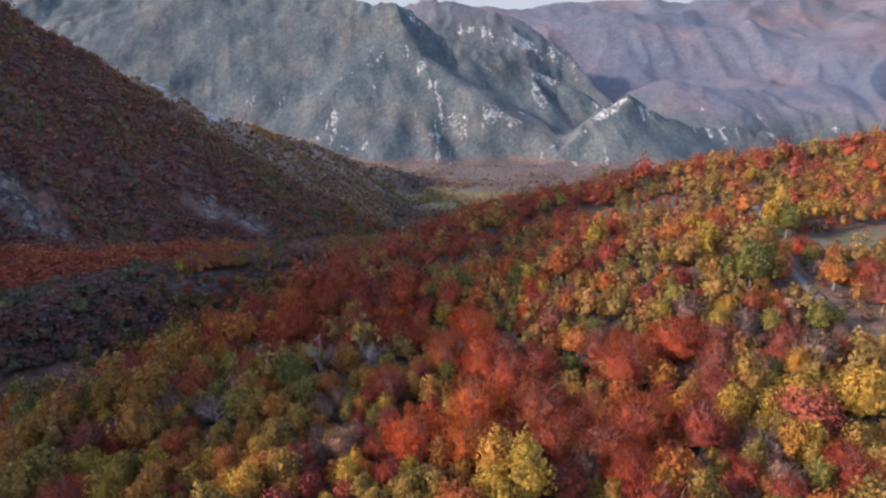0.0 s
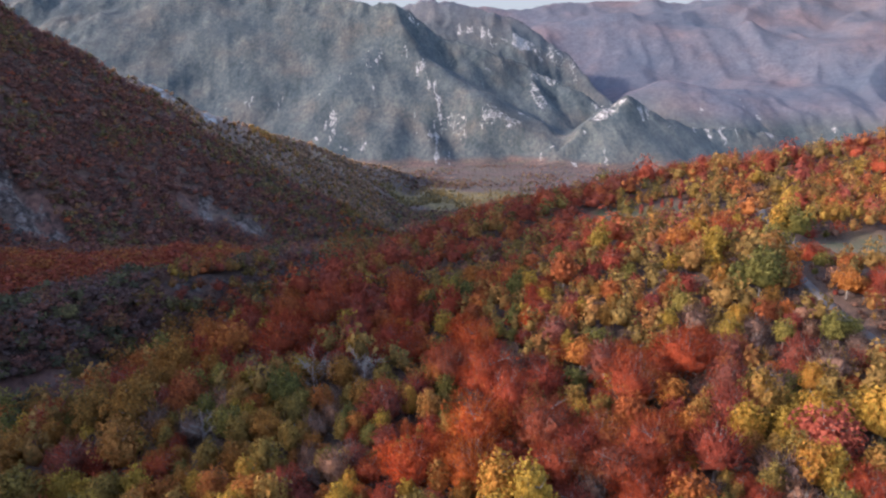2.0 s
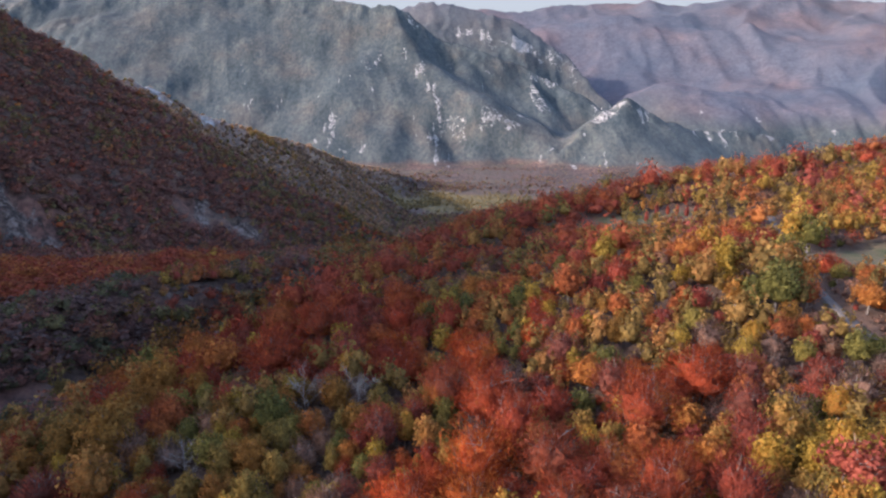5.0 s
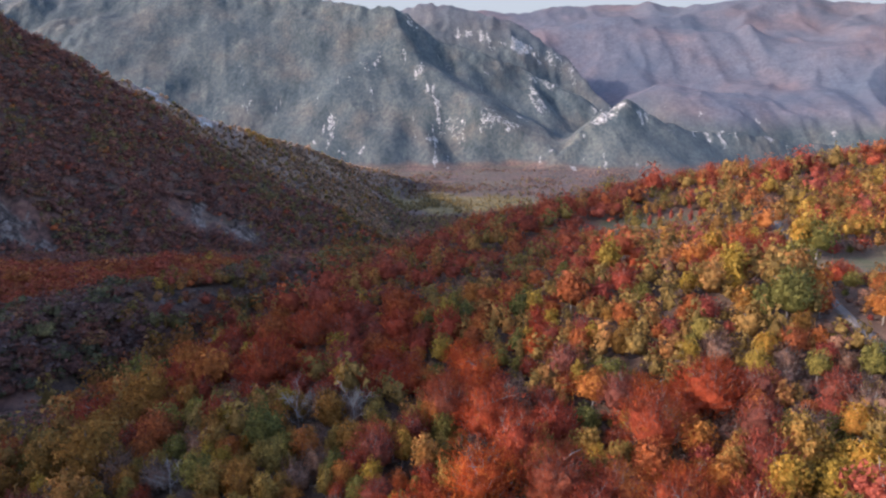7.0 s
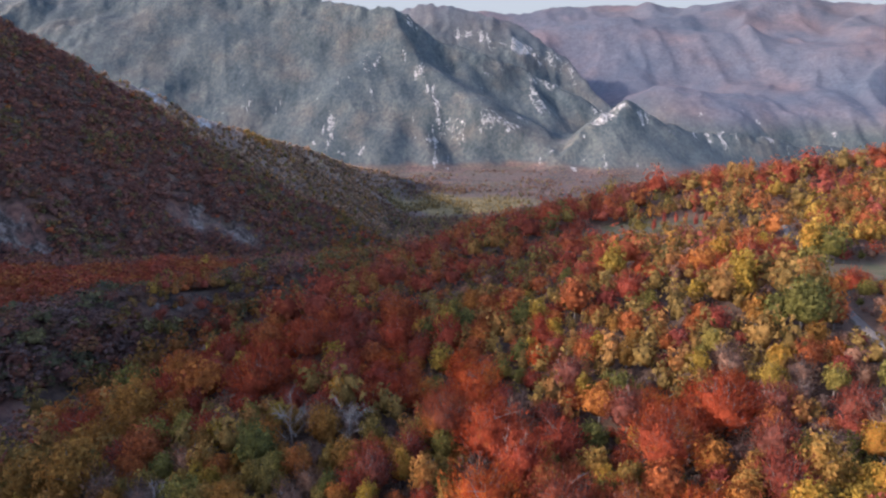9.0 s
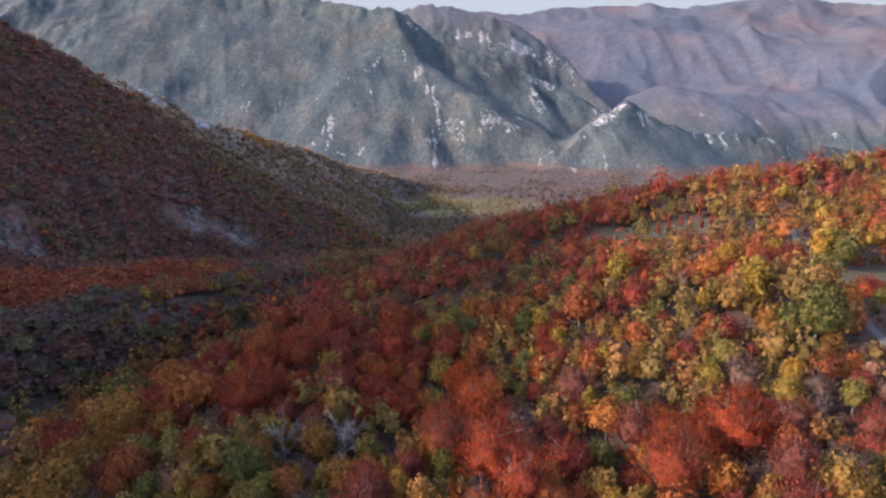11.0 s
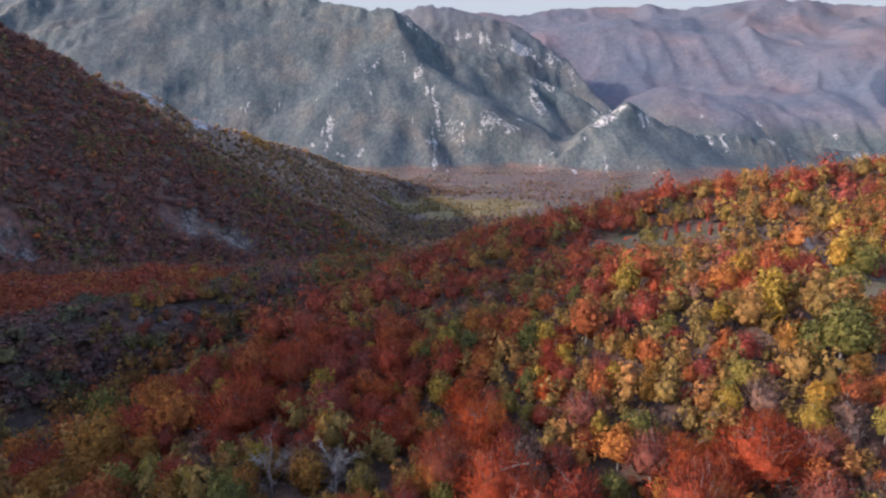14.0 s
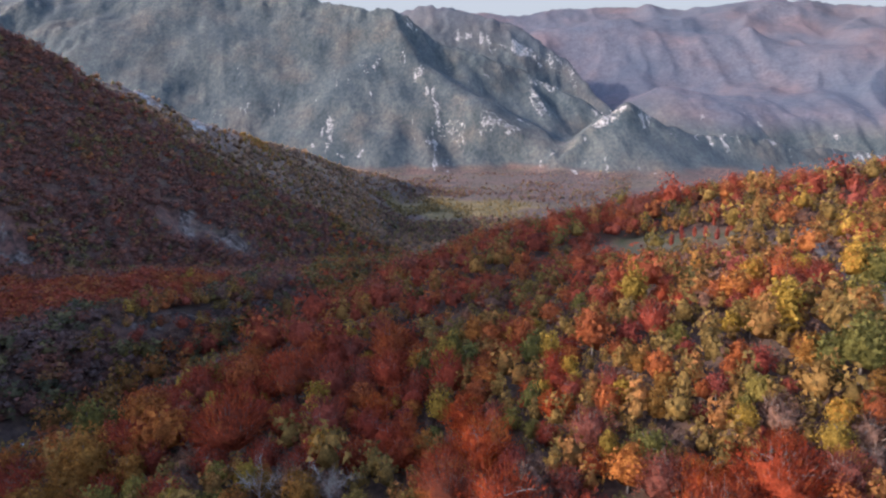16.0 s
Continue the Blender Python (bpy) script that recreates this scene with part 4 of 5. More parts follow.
LOW = {k: [template(k, n, s, 300 + 10 * i + j, c, d, 0.42) for j in range(5)] for i, (k, n, s, c, d) in enumerate((
    ("beech", 260, 0.54, 30, 1), ("rust", 150, 0.50, 22, 1), ("lime", 90, 0.54, 12, 0), ("birch", 60, 0.50, 9, 0), ("maple", 80, 0.50, 11, 0), ("hornbeam", 80, 0.50, 11, 0),
    ("oak", 80, 0.50, 11, 0), ("cherry", 80, 0.50, 11, 0), ("crimson", 80, 0.50, 11, 0), ("bush", 64, 0.48, 10, 0)))}
FAR = {k: [template(k, n, s, 500 + 10 * i + j, 6, 0, 0.36) for j in range(6)] for i, (k, n, s) in enumerate((
    ("rust", 22, 0.95), ("bush", 20, 0.85), ("hornbeam", 20, 0.95), ("cherry", 20, 0.95), ("oak", 20, 0.95)))}
FINE = {k: [template(k, n, s, 600 + 10 * i + j, 9, 0, 0.38) for j in range(5)] for i, (k, n, s) in enumerate((
    ("rust", 52, 0.80), ("bush", 44, 0.70), ("hornbeam", 44, 0.75), ("cherry", 44, 0.75), ("oak", 44, 0.75)))}
# seen from afar the wood closes over: broader, flatter crowns
FAR = {k: [(v * np.array([1.15, 1.15, 0.9]), f, unit(c + np.array([0, 0, 0.6]))) for v, f, c in ts] for k, ts in FAR.items()}
FINE = {k: [(v * np.array([1.2, 1.2, 0.85]), f, unit(c + np.array([0, 0, 0.25]))) for v, f, c in ts] for k, ts in FINE.items()}
CROWN = {k: v[2] for k, v in KINDS.items()}

# the wood by stands: (x, y, half-width, half-depth, turn) and the share of each kind
STANDS = [
    ((16, 76, 30, 10, 0), dict(beech=8, rust=3, bush=1.5, maple=0.4)),
    ((-28, 146, 36, 36, 60), dict(rust=8, beech=2, maple=0.7, cherry=0.7, oak=0.3)),
    ((-40, 88, 42, 34, 0), dict(lime=2.4, hornbeam=3, oak=1.3, maple=0.8, cherry=1.2, bush=3, rust=1)),
    ((8, 150, 14, 18, 0), dict(hornbeam=3, oak=1.2, maple=1, cherry=1.4, rust=4)),
    ((160, 205, 40, 18, 0), dict(beech=2, cherry=2, hornbeam=3, maple=1.5, rust=1)),
    ((150, 255, 70, 22, 0), dict(rust=5, cherry=0.6, hornbeam=1.2, oak=0.9, bush=2.5)),
    ((50, 262, 60, 20, 0), dict(rust=5, oak=1.2, cherry=0.3, bush=2.5)),
    ((20, 215, 50, 35, 0), dict(rust=6, hornbeam=1.2, cherry=1, oak=0.8, bush=1)),
]
SLOPE_MIX = dict(hornbeam=4.8, maple=0.6, cherry=1.3, bush=4.2, oak=1.1, rust=1.8, crimson=0.7, beech=0.12)
WEST_MIX = dict(oak=0.9, hornbeam=1.7, cherry=0.7, rust=3.2, bush=4.4)


def over_edge(x, y):
    """How far out past the western rim of the spur."""
    d, _, side, _ = nearest(x, y, SPUR_EDGE)
    return np.where(y < 205, d * side, 0.0)


def shares(x, y):
    total = {}
    near = 1.0
    for e, mix in STANDS:
        w = float(1 - ramp(ellipse(np.array(x), np.array(y), *e), 0.75, 1.15))
        near *= 1 - w
        for k, v in mix.items():
            total[k] = total.get(k, 0) + v / sum(mix.values()) * w
    for k, v in SLOPE_MIX.items():
        total[k] = total.get(k, 0) + v / sum(SLOPE_MIX.values()) * near
    return total


def scatter():
    rng = np.random.default_rng(7)
    cell, grid, taken = 4.0, {}, []

    def free(x, y, r):
        i, j = int(x // cell), int(y // cell)
        for a in range(i - 3, i + 4):
            for b in range(j - 3, j + 4):
                for px, py, pr in grid.get((a, b), ()):
                    if (px - x) ** 2 + (py - y) ** 2 < ((pr + r) * 0.52) ** 2:
                        return False
        return True

    def put(kind, x, y, scale):
        r = CROWN[kind] * scale * 0.5
        grid.setdefault((int(x // cell), int(y // cell)), []).append((x, y, r))
        taken.append((kind, x, y, scale))
    for kind, x, y, scale in LANDMARKS:
        if any(abs(x - a) < 3.0 and -6 < y - c < 2 for a, c, _ in DEAD):
            continue
        put(kind, x, y, scale)
    order = rng.random((60000, 2))
    for u, v in order:
        y = -20 + 308 * v
        x = -110 + 380 * u
        if abs(x) > 0.76 * max(y, 30) + 8 or x > 210 or (y < 46 and u * 977 % 1 < 0.6):
            continue
        b = bare(np.array(x), np.array(y))
        gap = road_gap(x, y)
        if b > 0.4 or gap < 3.0 or over_edge(np.array(x), np.array(y)) > 13 or ellipse(np.array(x), np.array(y), 80, 211, 36, 13) < 1:
            continue
        sunk = bool(ellipse(np.array(x), np.array(y), *HOLLOW) < 1)
        if any(abs(x - a) < 3.0 and -6 < y - c < 2 for a, c, _ in DEAD):
            continue
        mix = shares(x, y)
        kind = str(rng.choice(list(mix), p=np.array(list(mix.values())) / sum(mix.values())))
        scale = float(np.clip(rng.lognormal(-0.06 if kind in ('beech', 'rust') else -0.16 + 0.22 * ramp(y, 80, 110), 0.26), 0.45, 1.7))
        low = gap < 4.5 and 108 < y < 134
        low = low or bool(min(ellipse(np.array(x), np.array(y), 112, 143, 22, 7, 6), ellipse(np.array(x), np.array(y), 100, 147, 20, 14)) < 1)
        if low or sunk:
            kind, scale = ("bush" if rng.random() < 0.5 else kind), min(scale, 0.8) * 0.5
        if free(x, y, CROWN[kind] * scale * 0.5):
            put(kind, x, y, scale)
    # the wood goes on below and behind the path
    near = np.random.default_rng(8)
    for u, v in near.random((2600, 2)):
        x, y = -45 + 90 * u, -24 + 70 * v
        kind = ("beech", "rust", "hornbeam", "maple", "bush", "cherry")[int(near.integers(6))]
        scale = float(near.uniform(0.7, 1.3))
        if free(x, y, CROWN[kind] * scale * 0.5):
            put(kind, x, y, scale)
    return taken


ROAD = [(116, 216), (109.7, 202.2), (100.1, 180.2), (93.3, 163.6), (85.3, 146.2), (79.1, 129.2), (78, 121.7), (77.7, 116), (77.2, 108), (79, 94)]


def road_gap(x, y):
    return float(nearest(np.array(x), np.array(y), ROAD)[0])


# the trees that can be told apart, row behind row: kind, place and size
ROW_1 = [("rust", 49.5, 60.8, 1.01), ("cherry", 17.8, 61.0, 0.45), ("maple", 6.0, 61.5, 1.15), ("oak", 45.5, 61.6, 0.94), ("bush", 30.7, 62.1, 1.09),
         ("maple", 26.8, 62.3, 1.11), ("bush", 42.0, 62.6, 1.42), ("maple", 10.4, 62.7, 1.69), ("hornbeam", -0.6, 63.1, 1.26), ("rust", 15.3, 63.8, 0.96),
         ("rust", 37.9, 63.9, 0.71), ("rust", 12.4, 64.0, 0.45), ("maple", -24.5, 64.1, 1.14), ("cherry", 29.2, 64.4, 1.42), ("lime", -19.6, 64.4, 0.88),
         ("beech", 24.1, 64.7, 0.93), ("rust", 50.1, 64.8, 0.91), ("hornbeam", -10.2, 64.9, 0.92), ("hornbeam", -2.8, 65.1, 1.18), ("crimson", -17.3, 65.2, 0.83),
         ("crimson", -12.5, 65.3, 0.86), ("maple", 47.3, 65.9, 0.87), ("maple", 7.1, 65.9, 1.55), ("crimson", -34.6, 66.2, 0.74)]
ROW_2 = [("crimson", -30.1, 66.3, 0.80), ("maple", -43.9, 66.4, 1.16), ("hornbeam", -38.0, 66.6, 1.10), ("hornbeam", -20.9, 66.7, 1.31), ("hornbeam", -16.2, 66.8, 0.45),
         ("maple", -12.8, 67.4, 1.00), ("bush", 19.0, 67.5, 1.46), ("maple", -28.5, 67.6, 1.05), ("rust", -7.0, 67.6, 0.65), ("lime", 2.7, 67.8, 0.80),
         ("maple", 48.5, 68.0, 1.08), ("hornbeam", -33.5, 68.2, 1.09), ("maple", 45.8, 68.3, 1.33), ("rust", 38.0, 68.3, 0.64), ("hornbeam", -58.1, 68.4, 1.51),
         ("bush", 43.1, 68.8, 1.51), ("crimson", -17.8, 69.0, 0.90), ("lime", 57.3, 69.3, 0.93), ("lime", -49.0, 69.6, 0.86), ("hornbeam", 55.1, 69.9, 0.93),
         ("lime", -54.4, 70.0, 0.99), ("hornbeam", -25.9, 70.5, 0.96), ("cherry", -10.4, 70.9, 0.65), ("beech", 22.9, 71.1, 0.91)]
ROW_3 = [("hornbeam", -45.0, 71.8, 1.19), ("crimson", 50.1, 72.3, 1.91), ("beech", 3.8, 72.7, 0.94), ("rust", 36.3, 72.9, 1.11), ("beech", 15.7, 73.1, 0.95),
         ("hornbeam", -57.4, 73.1, 1.70), ("maple", -33.2, 73.2, 0.89), ("maple", -41.3, 73.8, 0.98), ("hornbeam", -44.2, 73.9, 1.07), ("beech", -3.9, 74.0, 0.97),
         ("maple", -26.2, 74.0, 1.15), ("bush", -18.1, 74.1, 1.28), ("beech", 28.3, 74.7, 0.95), ("maple", -49.4, 74.9, 1.03), ("crimson", -39.1, 75.1, 0.65),
         ("bush", -14.7, 75.4, 1.38), ("maple", -52.6, 75.8, 1.31), ("maple", 60.4, 76.4, 2.00), ("hornbeam", -64.4, 77.0, 1.51), ("hornbeam", -24.5, 77.1, 1.38),
         ("lime", -57.6, 77.2, 0.96), ("rust", -12.1, 77.2, 0.65), ("hornbeam", -22.3, 77.6, 0.76), ("beech", 0.9, 78.2, 0.81)]
ROW_4 = [("maple", 48.9, 78.5, 1.40), ("hornbeam", 11.2, 78.6, 0.65), ("hornbeam", -34.2, 80.2, 1.21), ("hornbeam", 46.6, 80.5, 1.24), ("hornbeam", 59.7, 80.6, 1.40),
         ("bush", -19.6, 80.8, 1.05), ("crimson", -58.1, 81.1, 0.69), ("lime", -67.0, 81.2, 1.58), ("lime", -31.0, 81.4, 0.82), ("cherry", 36.8, 81.5, 1.24),
         ("lime", -17.3, 81.7, 0.53), ("beech", 23.3, 81.8, 0.95), ("maple", 55.0, 82.1, 1.21), ("lime", -39.0, 82.1, 0.77), ("lime", -42.6, 82.1, 0.92),
         ("hornbeam", -47.9, 82.4, 1.73), ("rust", -51.5, 82.6, 0.86), ("beech", 15.1, 82.7, 1.04), ("rust", -55.9, 82.7, 1.27), ("rust", -8.4, 82.8, 0.75),
         ("beech", 5.9, 83.4, 1.09), ("hornbeam", -22.8, 83.4, 1.06), ("maple", 53.4, 84.3, 1.22), ("rust", -13.5, 84.4, 0.49)]
ROW_5 = [("rust", 43.7, 84.5, 1.26), ("hornbeam", 48.7, 85.0, 1.72), ("hornbeam", -63.6, 85.3, 1.58), ("hornbeam", -31.5, 85.5, 1.11), ("lime", -27.1, 86.2, 1.09),
         ("lime", -67.6, 86.3, 1.41), ("hornbeam", 67.0, 86.9, 1.50), ("bush", -20.1, 88.0, 1.23), ("hornbeam", 70.8, 88.4, 1.85), ("oak", -34.0, 88.7, 1.31),
         ("rust", -12.4, 90.0, 0.73), ("hornbeam", 42.6, 90.0, 1.17), ("maple", 59.7, 91.0, 1.02), ("bush", -41.3, 91.0, 1.22), ("hornbeam", -24.1, 91.1, 1.14),
         ("bush", -18.0, 91.9, 1.27), ("lime", -64.9, 92.4, 1.21), ("bush", 53.8, 92.4, 1.51), ("bush", 63.7, 93.4, 1.96), ("bush", -48.4, 93.6, 1.53),
         ("beech", 32.2, 94.2, 1.20), ("lime", -59.8, 94.5, 1.66), ("lime", -53.1, 94.7, 2.00), ("crimson", 58.9, 95.6, 0.99)]
ROW_6 = [("rust", 70.0, 95.6, 0.71), ("oak", -23.8, 96.0, 0.98), ("cherry", -32.7, 96.8, 1.02), ("rust", 18.1, 98.2, 1.17), ("oak", -27.4, 98.7, 1.51),
         ("cherry", -47.2, 99.0, 1.03), ("bush", -38.2, 99.2, 1.41), ("hornbeam", 54.0, 99.3, 1.25), ("oak", 23.8, 99.8, 1.13), ("maple", 30.0, 100.2, 0.80),
         ("beech", 8.2, 100.3, 1.18), ("hornbeam", -43.2, 100.6, 0.97), ("beech", 39.3, 101.0, 0.92), ("beech", 44.2, 101.9, 1.29), ("hornbeam", -4.7, 102.7, 0.92),
         ("hornbeam", -33.5, 103.3, 1.59), ("beech", 34.6, 103.4, 0.79), ("maple", 53.3, 103.5, 1.10), ("rust", -17.5, 104.6, 0.66), ("rust", 30.3, 105.0, 1.17),
         ("beech", 1.5, 105.1, 1.19), ("rust", -51.9, 106.0, 0.91), ("maple", 53.9, 107.2, 1.12), ("rust", 17.8, 107.3, 0.97)]
ROW_7 = [("cherry", 26.6, 108.0, 1.48), ("bush", 59.3, 108.5, 1.51), ("oak", -48.0, 109.2, 1.30), ("rust", 48.6, 109.2, 0.80), ("hornbeam", 41.0, 110.2, 1.48),
         ("oak", -43.2, 110.2, 1.15), ("hornbeam", 52.2, 110.2, 0.91), ("hornbeam", -32.1, 110.3, 1.34), ("hornbeam", -12.0, 110.4, 0.98), ("cherry", 61.9, 111.1, 1.12),
         ("hornbeam", -3.1, 111.2, 1.07), ("hornbeam", 38.1, 111.3, 1.22), ("maple", 57.4, 111.6, 1.17), ("bush", -35.8, 111.7, 1.25), ("beech", 1.4, 112.0, 0.90),
         ("hornbeam", 59.8, 113.2, 1.62), ("hornbeam", -41.4, 113.5, 1.06), ("bush", 49.9, 113.7, 1.71), ("rust", -50.2, 113.8, 1.03), ("cherry", -92.0, 114.0, 1.70),
         ("hornbeam", -16.2, 114.0, 1.96), ("maple", 44.9, 114.1, 1.14), ("lime", -25.5, 114.2, 0.69), ("lime", -45.7, 114.2, 0.82)]
ROW_8 = [("lime", -56.6, 114.3, 1.47), ("beech", 6.9, 114.5, 1.02), ("hornbeam", 42.0, 115.0, 1.53), ("lime", -27.0, 115.5, 0.85), ("oak", -33.9, 115.8, 1.02),
         ("rust", 23.2, 116.3, 1.10), ("hornbeam", 56.9, 116.5, 1.63), ("bush", 60.0, 116.5, 1.08), ("hornbeam", 18.7, 116.8, 0.87), ("lime", 66.5, 116.8, 0.86),
         ("hornbeam", 51.0, 117.2, 1.22), ("hornbeam", -10.0, 117.4, 0.73), ("hornbeam", 36.7, 117.5, 1.53), ("lime", -48.7, 118.4, 1.24), ("beech", -5.5, 118.5, 0.77),
         ("crimson", 40.7, 118.6, 0.75), ("rust", 17.3, 118.6, 0.66), ("rust", -66.5, 118.7, 1.04), ("hornbeam", 26.8, 119.4, 1.00), ("hornbeam", 31.0, 119.6, 1.28),
         ("lime", -56.6, 120.0, 1.93), ("cherry", -11.2, 120.1, 0.85), ("cherry", -2.0, 120.1, 1.01), ("lime", 34.5, 120.1, 0.94)]
ROW_9 = [("crimson", 55.3, 120.8, 0.62), ("bush", -40.7, 120.9, 1.38), ("oak", 66.3, 121.1, 1.95), ("lime", -89.1, 121.1, 1.27), ("oak", -97.9, 122.0, 1.51),
         ("rust", -46.7, 122.1, 0.92), ("hornbeam", 32.7, 122.5, 1.58), ("crimson", 45.1, 123.0, 1.06), ("hornbeam", -62.2, 123.0, 1.87), ("oak", 62.6, 123.1, 1.45),
         ("hornbeam", 50.0, 123.1, 1.27), ("cherry", 42.8, 123.3, 0.77), ("hornbeam", -24.7, 124.0, 1.90), ("hornbeam", -16.4, 124.1, 1.06), ("bush", -40.4, 124.1, 1.53),
         ("beech", 19.7, 124.4, 0.70), ("oak", 12.0, 124.4, 0.95), ("hornbeam", 40.3, 124.7, 1.36), ("hornbeam", -22.1, 124.7, 1.27), ("beech", -34.8, 124.7, 1.33),
         ("hornbeam", 56.4, 124.8, 0.78), ("rust", 9.2, 124.9, 0.83), ("lime", 60.7, 125.6, 1.28), ("lime", 37.6, 125.6, 0.90)]
ROW_10 = [("hornbeam", 66.6, 125.7, 2.00), ("hornbeam", -92.6, 126.1, 2.00), ("hornbeam", 72.1, 126.1, 1.60), ("beech", 4.6, 126.5, 0.91), ("crimson", 53.5, 126.5, 1.02),
          ("hornbeam", 42.9, 126.7, 1.44), ("cherry", -47.1, 127.1, 2.00), ("rust", 29.3, 127.6, 0.86), ("rust", -52.5, 127.7, 0.98), ("rust", 23.1, 128.8, 0.75),
          ("rust", 15.0, 130.1, 0.45), ("bush", -90.8, 130.2, 2.00), ("maple", 18.3, 130.3, 0.90), ("hornbeam", 47.4, 130.7, 1.44), ("hornbeam", 68.3, 131.2, 2.00),
          ("cherry", 52.8, 131.7, 0.84), ("bush", 26.6, 132.2, 1.00), ("hornbeam", 56.9, 132.8, 1.82), ("bush", -87.6, 133.7, 1.70), ("rust", -78.2, 133.9, 1.20),
          ("lime", 36.1, 134.0, 0.87), ("hornbeam", 41.0, 134.1, 1.37), ("bush", 66.0, 134.4, 1.29), ("maple", 61.9, 134.5, 1.44)]
ROW_11 = [("hornbeam", 32.8, 135.1, 1.32), ("hornbeam", 58.7, 136.4, 1.87), ("crimson", 45.5, 136.4, 0.87), ("rust", -4.5, 136.9, 0.96), ("hornbeam", 0.1, 137.4, 1.15),
          ("hornbeam", 54.2, 137.5, 0.91), ("rust", 21.7, 138.1, 0.93), ("cherry", -14.5, 138.5, 1.23), ("bush", -47.2, 138.9, 1.59), ("hornbeam", 50.8, 139.5, 1.23),
          ("hornbeam", 12.9, 139.5, 1.76), ("cherry", -57.5, 140.1, 1.54), ("hornbeam", 73.0, 140.2, 2.00), ("oak", 79.0, 141.0, 1.73), ("cherry", -52.8, 141.3, 0.84),
          ("cherry", -87.6, 141.9, 2.00), ("hornbeam", 53.1, 142.4, 1.00), ("cherry", 30.0, 142.7, 1.75), ("cherry", -59.3, 143.1, 1.44), ("oak", 18.4, 143.1, 1.46),
          ("crimson", 36.9, 143.7, 1.26), ("hornbeam", 71.2, 144.0, 1.71), ("rust", 26.0, 144.7, 0.76), ("rust", -21.9, 145.0, 1.52)]
ROW_12 = [("oak", -65.0, 145.4, 1.41), ("hornbeam", 48.4, 146.0, 2.00), ("beech", -29.2, 146.2, 1.29), ("rust", -4.0, 146.3, 0.83), ("cherry", 9.7, 146.4, 1.03),
          ("rust", -9.8, 146.6, 1.34), ("rust", -48.9, 148.7, 0.95), ("rust", 65.0, 149.9, 1.07), ("oak", 6.5, 150.0, 1.32), ("maple", 2.9, 150.1, 1.17),
          ("rust", -15.9, 150.7, 1.08), ("bush", 45.4, 150.7, 1.62), ("cherry", -41.1, 151.2, 1.65), ("maple", 0.8, 151.7, 1.19), ("cherry", 18.3, 151.9, 1.49),
          ("cherry", 61.3, 152.4, 1.61), ("bush", 55.9, 152.7, 1.40), ("hornbeam", -36.1, 153.4, 1.01), ("hornbeam", -100.7, 154.1, 2.00), ("cherry", 58.9, 154.3, 1.10),
          ("cherry", 11.8, 155.1, 1.31), ("rust", 74.9, 155.7, 1.14), ("hornbeam", 40.6, 156.0, 1.34), ("hornbeam", 44.2, 156.0, 1.07)]
ROW_13 = [("rust", -3.8, 157.0, 1.08), ("hornbeam", -0.7, 157.2, 1.68), ("hornbeam", -49.9, 157.5, 1.53), ("oak", -79.8, 157.6, 2.00), ("hornbeam", -95.4, 157.8, 2.00),
          ("cherry", 20.3, 158.8, 1.07), ("rust", 81.9, 159.2, 0.94), ("oak", 95.9, 160.1, 1.98), ("maple", 43.5, 160.9, 1.77), ("maple", 91.5, 161.1, 1.72),
          ("cherry", 8.3, 161.1, 1.37), ("crimson", 36.3, 161.7, 1.42), ("hornbeam", 12.4, 162.1, 1.73), ("maple", 70.2, 162.9, 1.54), ("bush", 64.5, 164.0, 1.79),
          ("rust", -20.6, 164.6, 1.15), ("rust", -11.3, 165.2, 1.53), ("rust", -28.7, 165.4, 1.17), ("cherry", -43.4, 165.4, 1.41), ("cherry", -95.6, 166.4, 1.53),
          ("oak", 59.0, 167.4, 1.44), ("rust", -25.1, 168.0, 1.58), ("rust", 48.0, 168.2, 1.79), ("hornbeam", -2.1, 169.3, 1.82)]
ROW_14 = [("rust", -33.6, 170.1, 1.77), ("maple", 81.1, 170.8, 0.95), ("crimson", 70.5, 171.5, 1.89), ("rust", -42.3, 171.6, 1.81), ("rust", 42.7, 171.8, 0.99),
          ("lime", -82.9, 171.9, 1.97), ("maple", 100.4, 172.1, 2.00), ("hornbeam", 37.5, 172.1, 0.94), ("cherry", 31.1, 172.8, 1.18), ("maple", 61.8, 172.8, 1.67),
          ("lime", 34.0, 173.4, 0.80), ("rust", -13.5, 174.6, 1.21), ("hornbeam", 79.7, 175.7, 0.88), ("maple", -22.2, 175.8, 1.27), ("cherry", 84.3, 176.8, 1.35),
          ("hornbeam", -64.2, 177.7, 1.90), ("oak", 20.6, 177.9, 1.27), ("rust", 44.6, 178.5, 1.25), ("lime", -104.2, 179.4, 1.93), ("rust", 36.6, 180.3, 1.26),
          ("bush", 13.8, 181.3, 2.00), ("cherry", 93.7, 181.3, 2.00), ("hornbeam", -96.8, 182.0, 2.00), ("cherry", 60.2, 182.3, 1.17)]
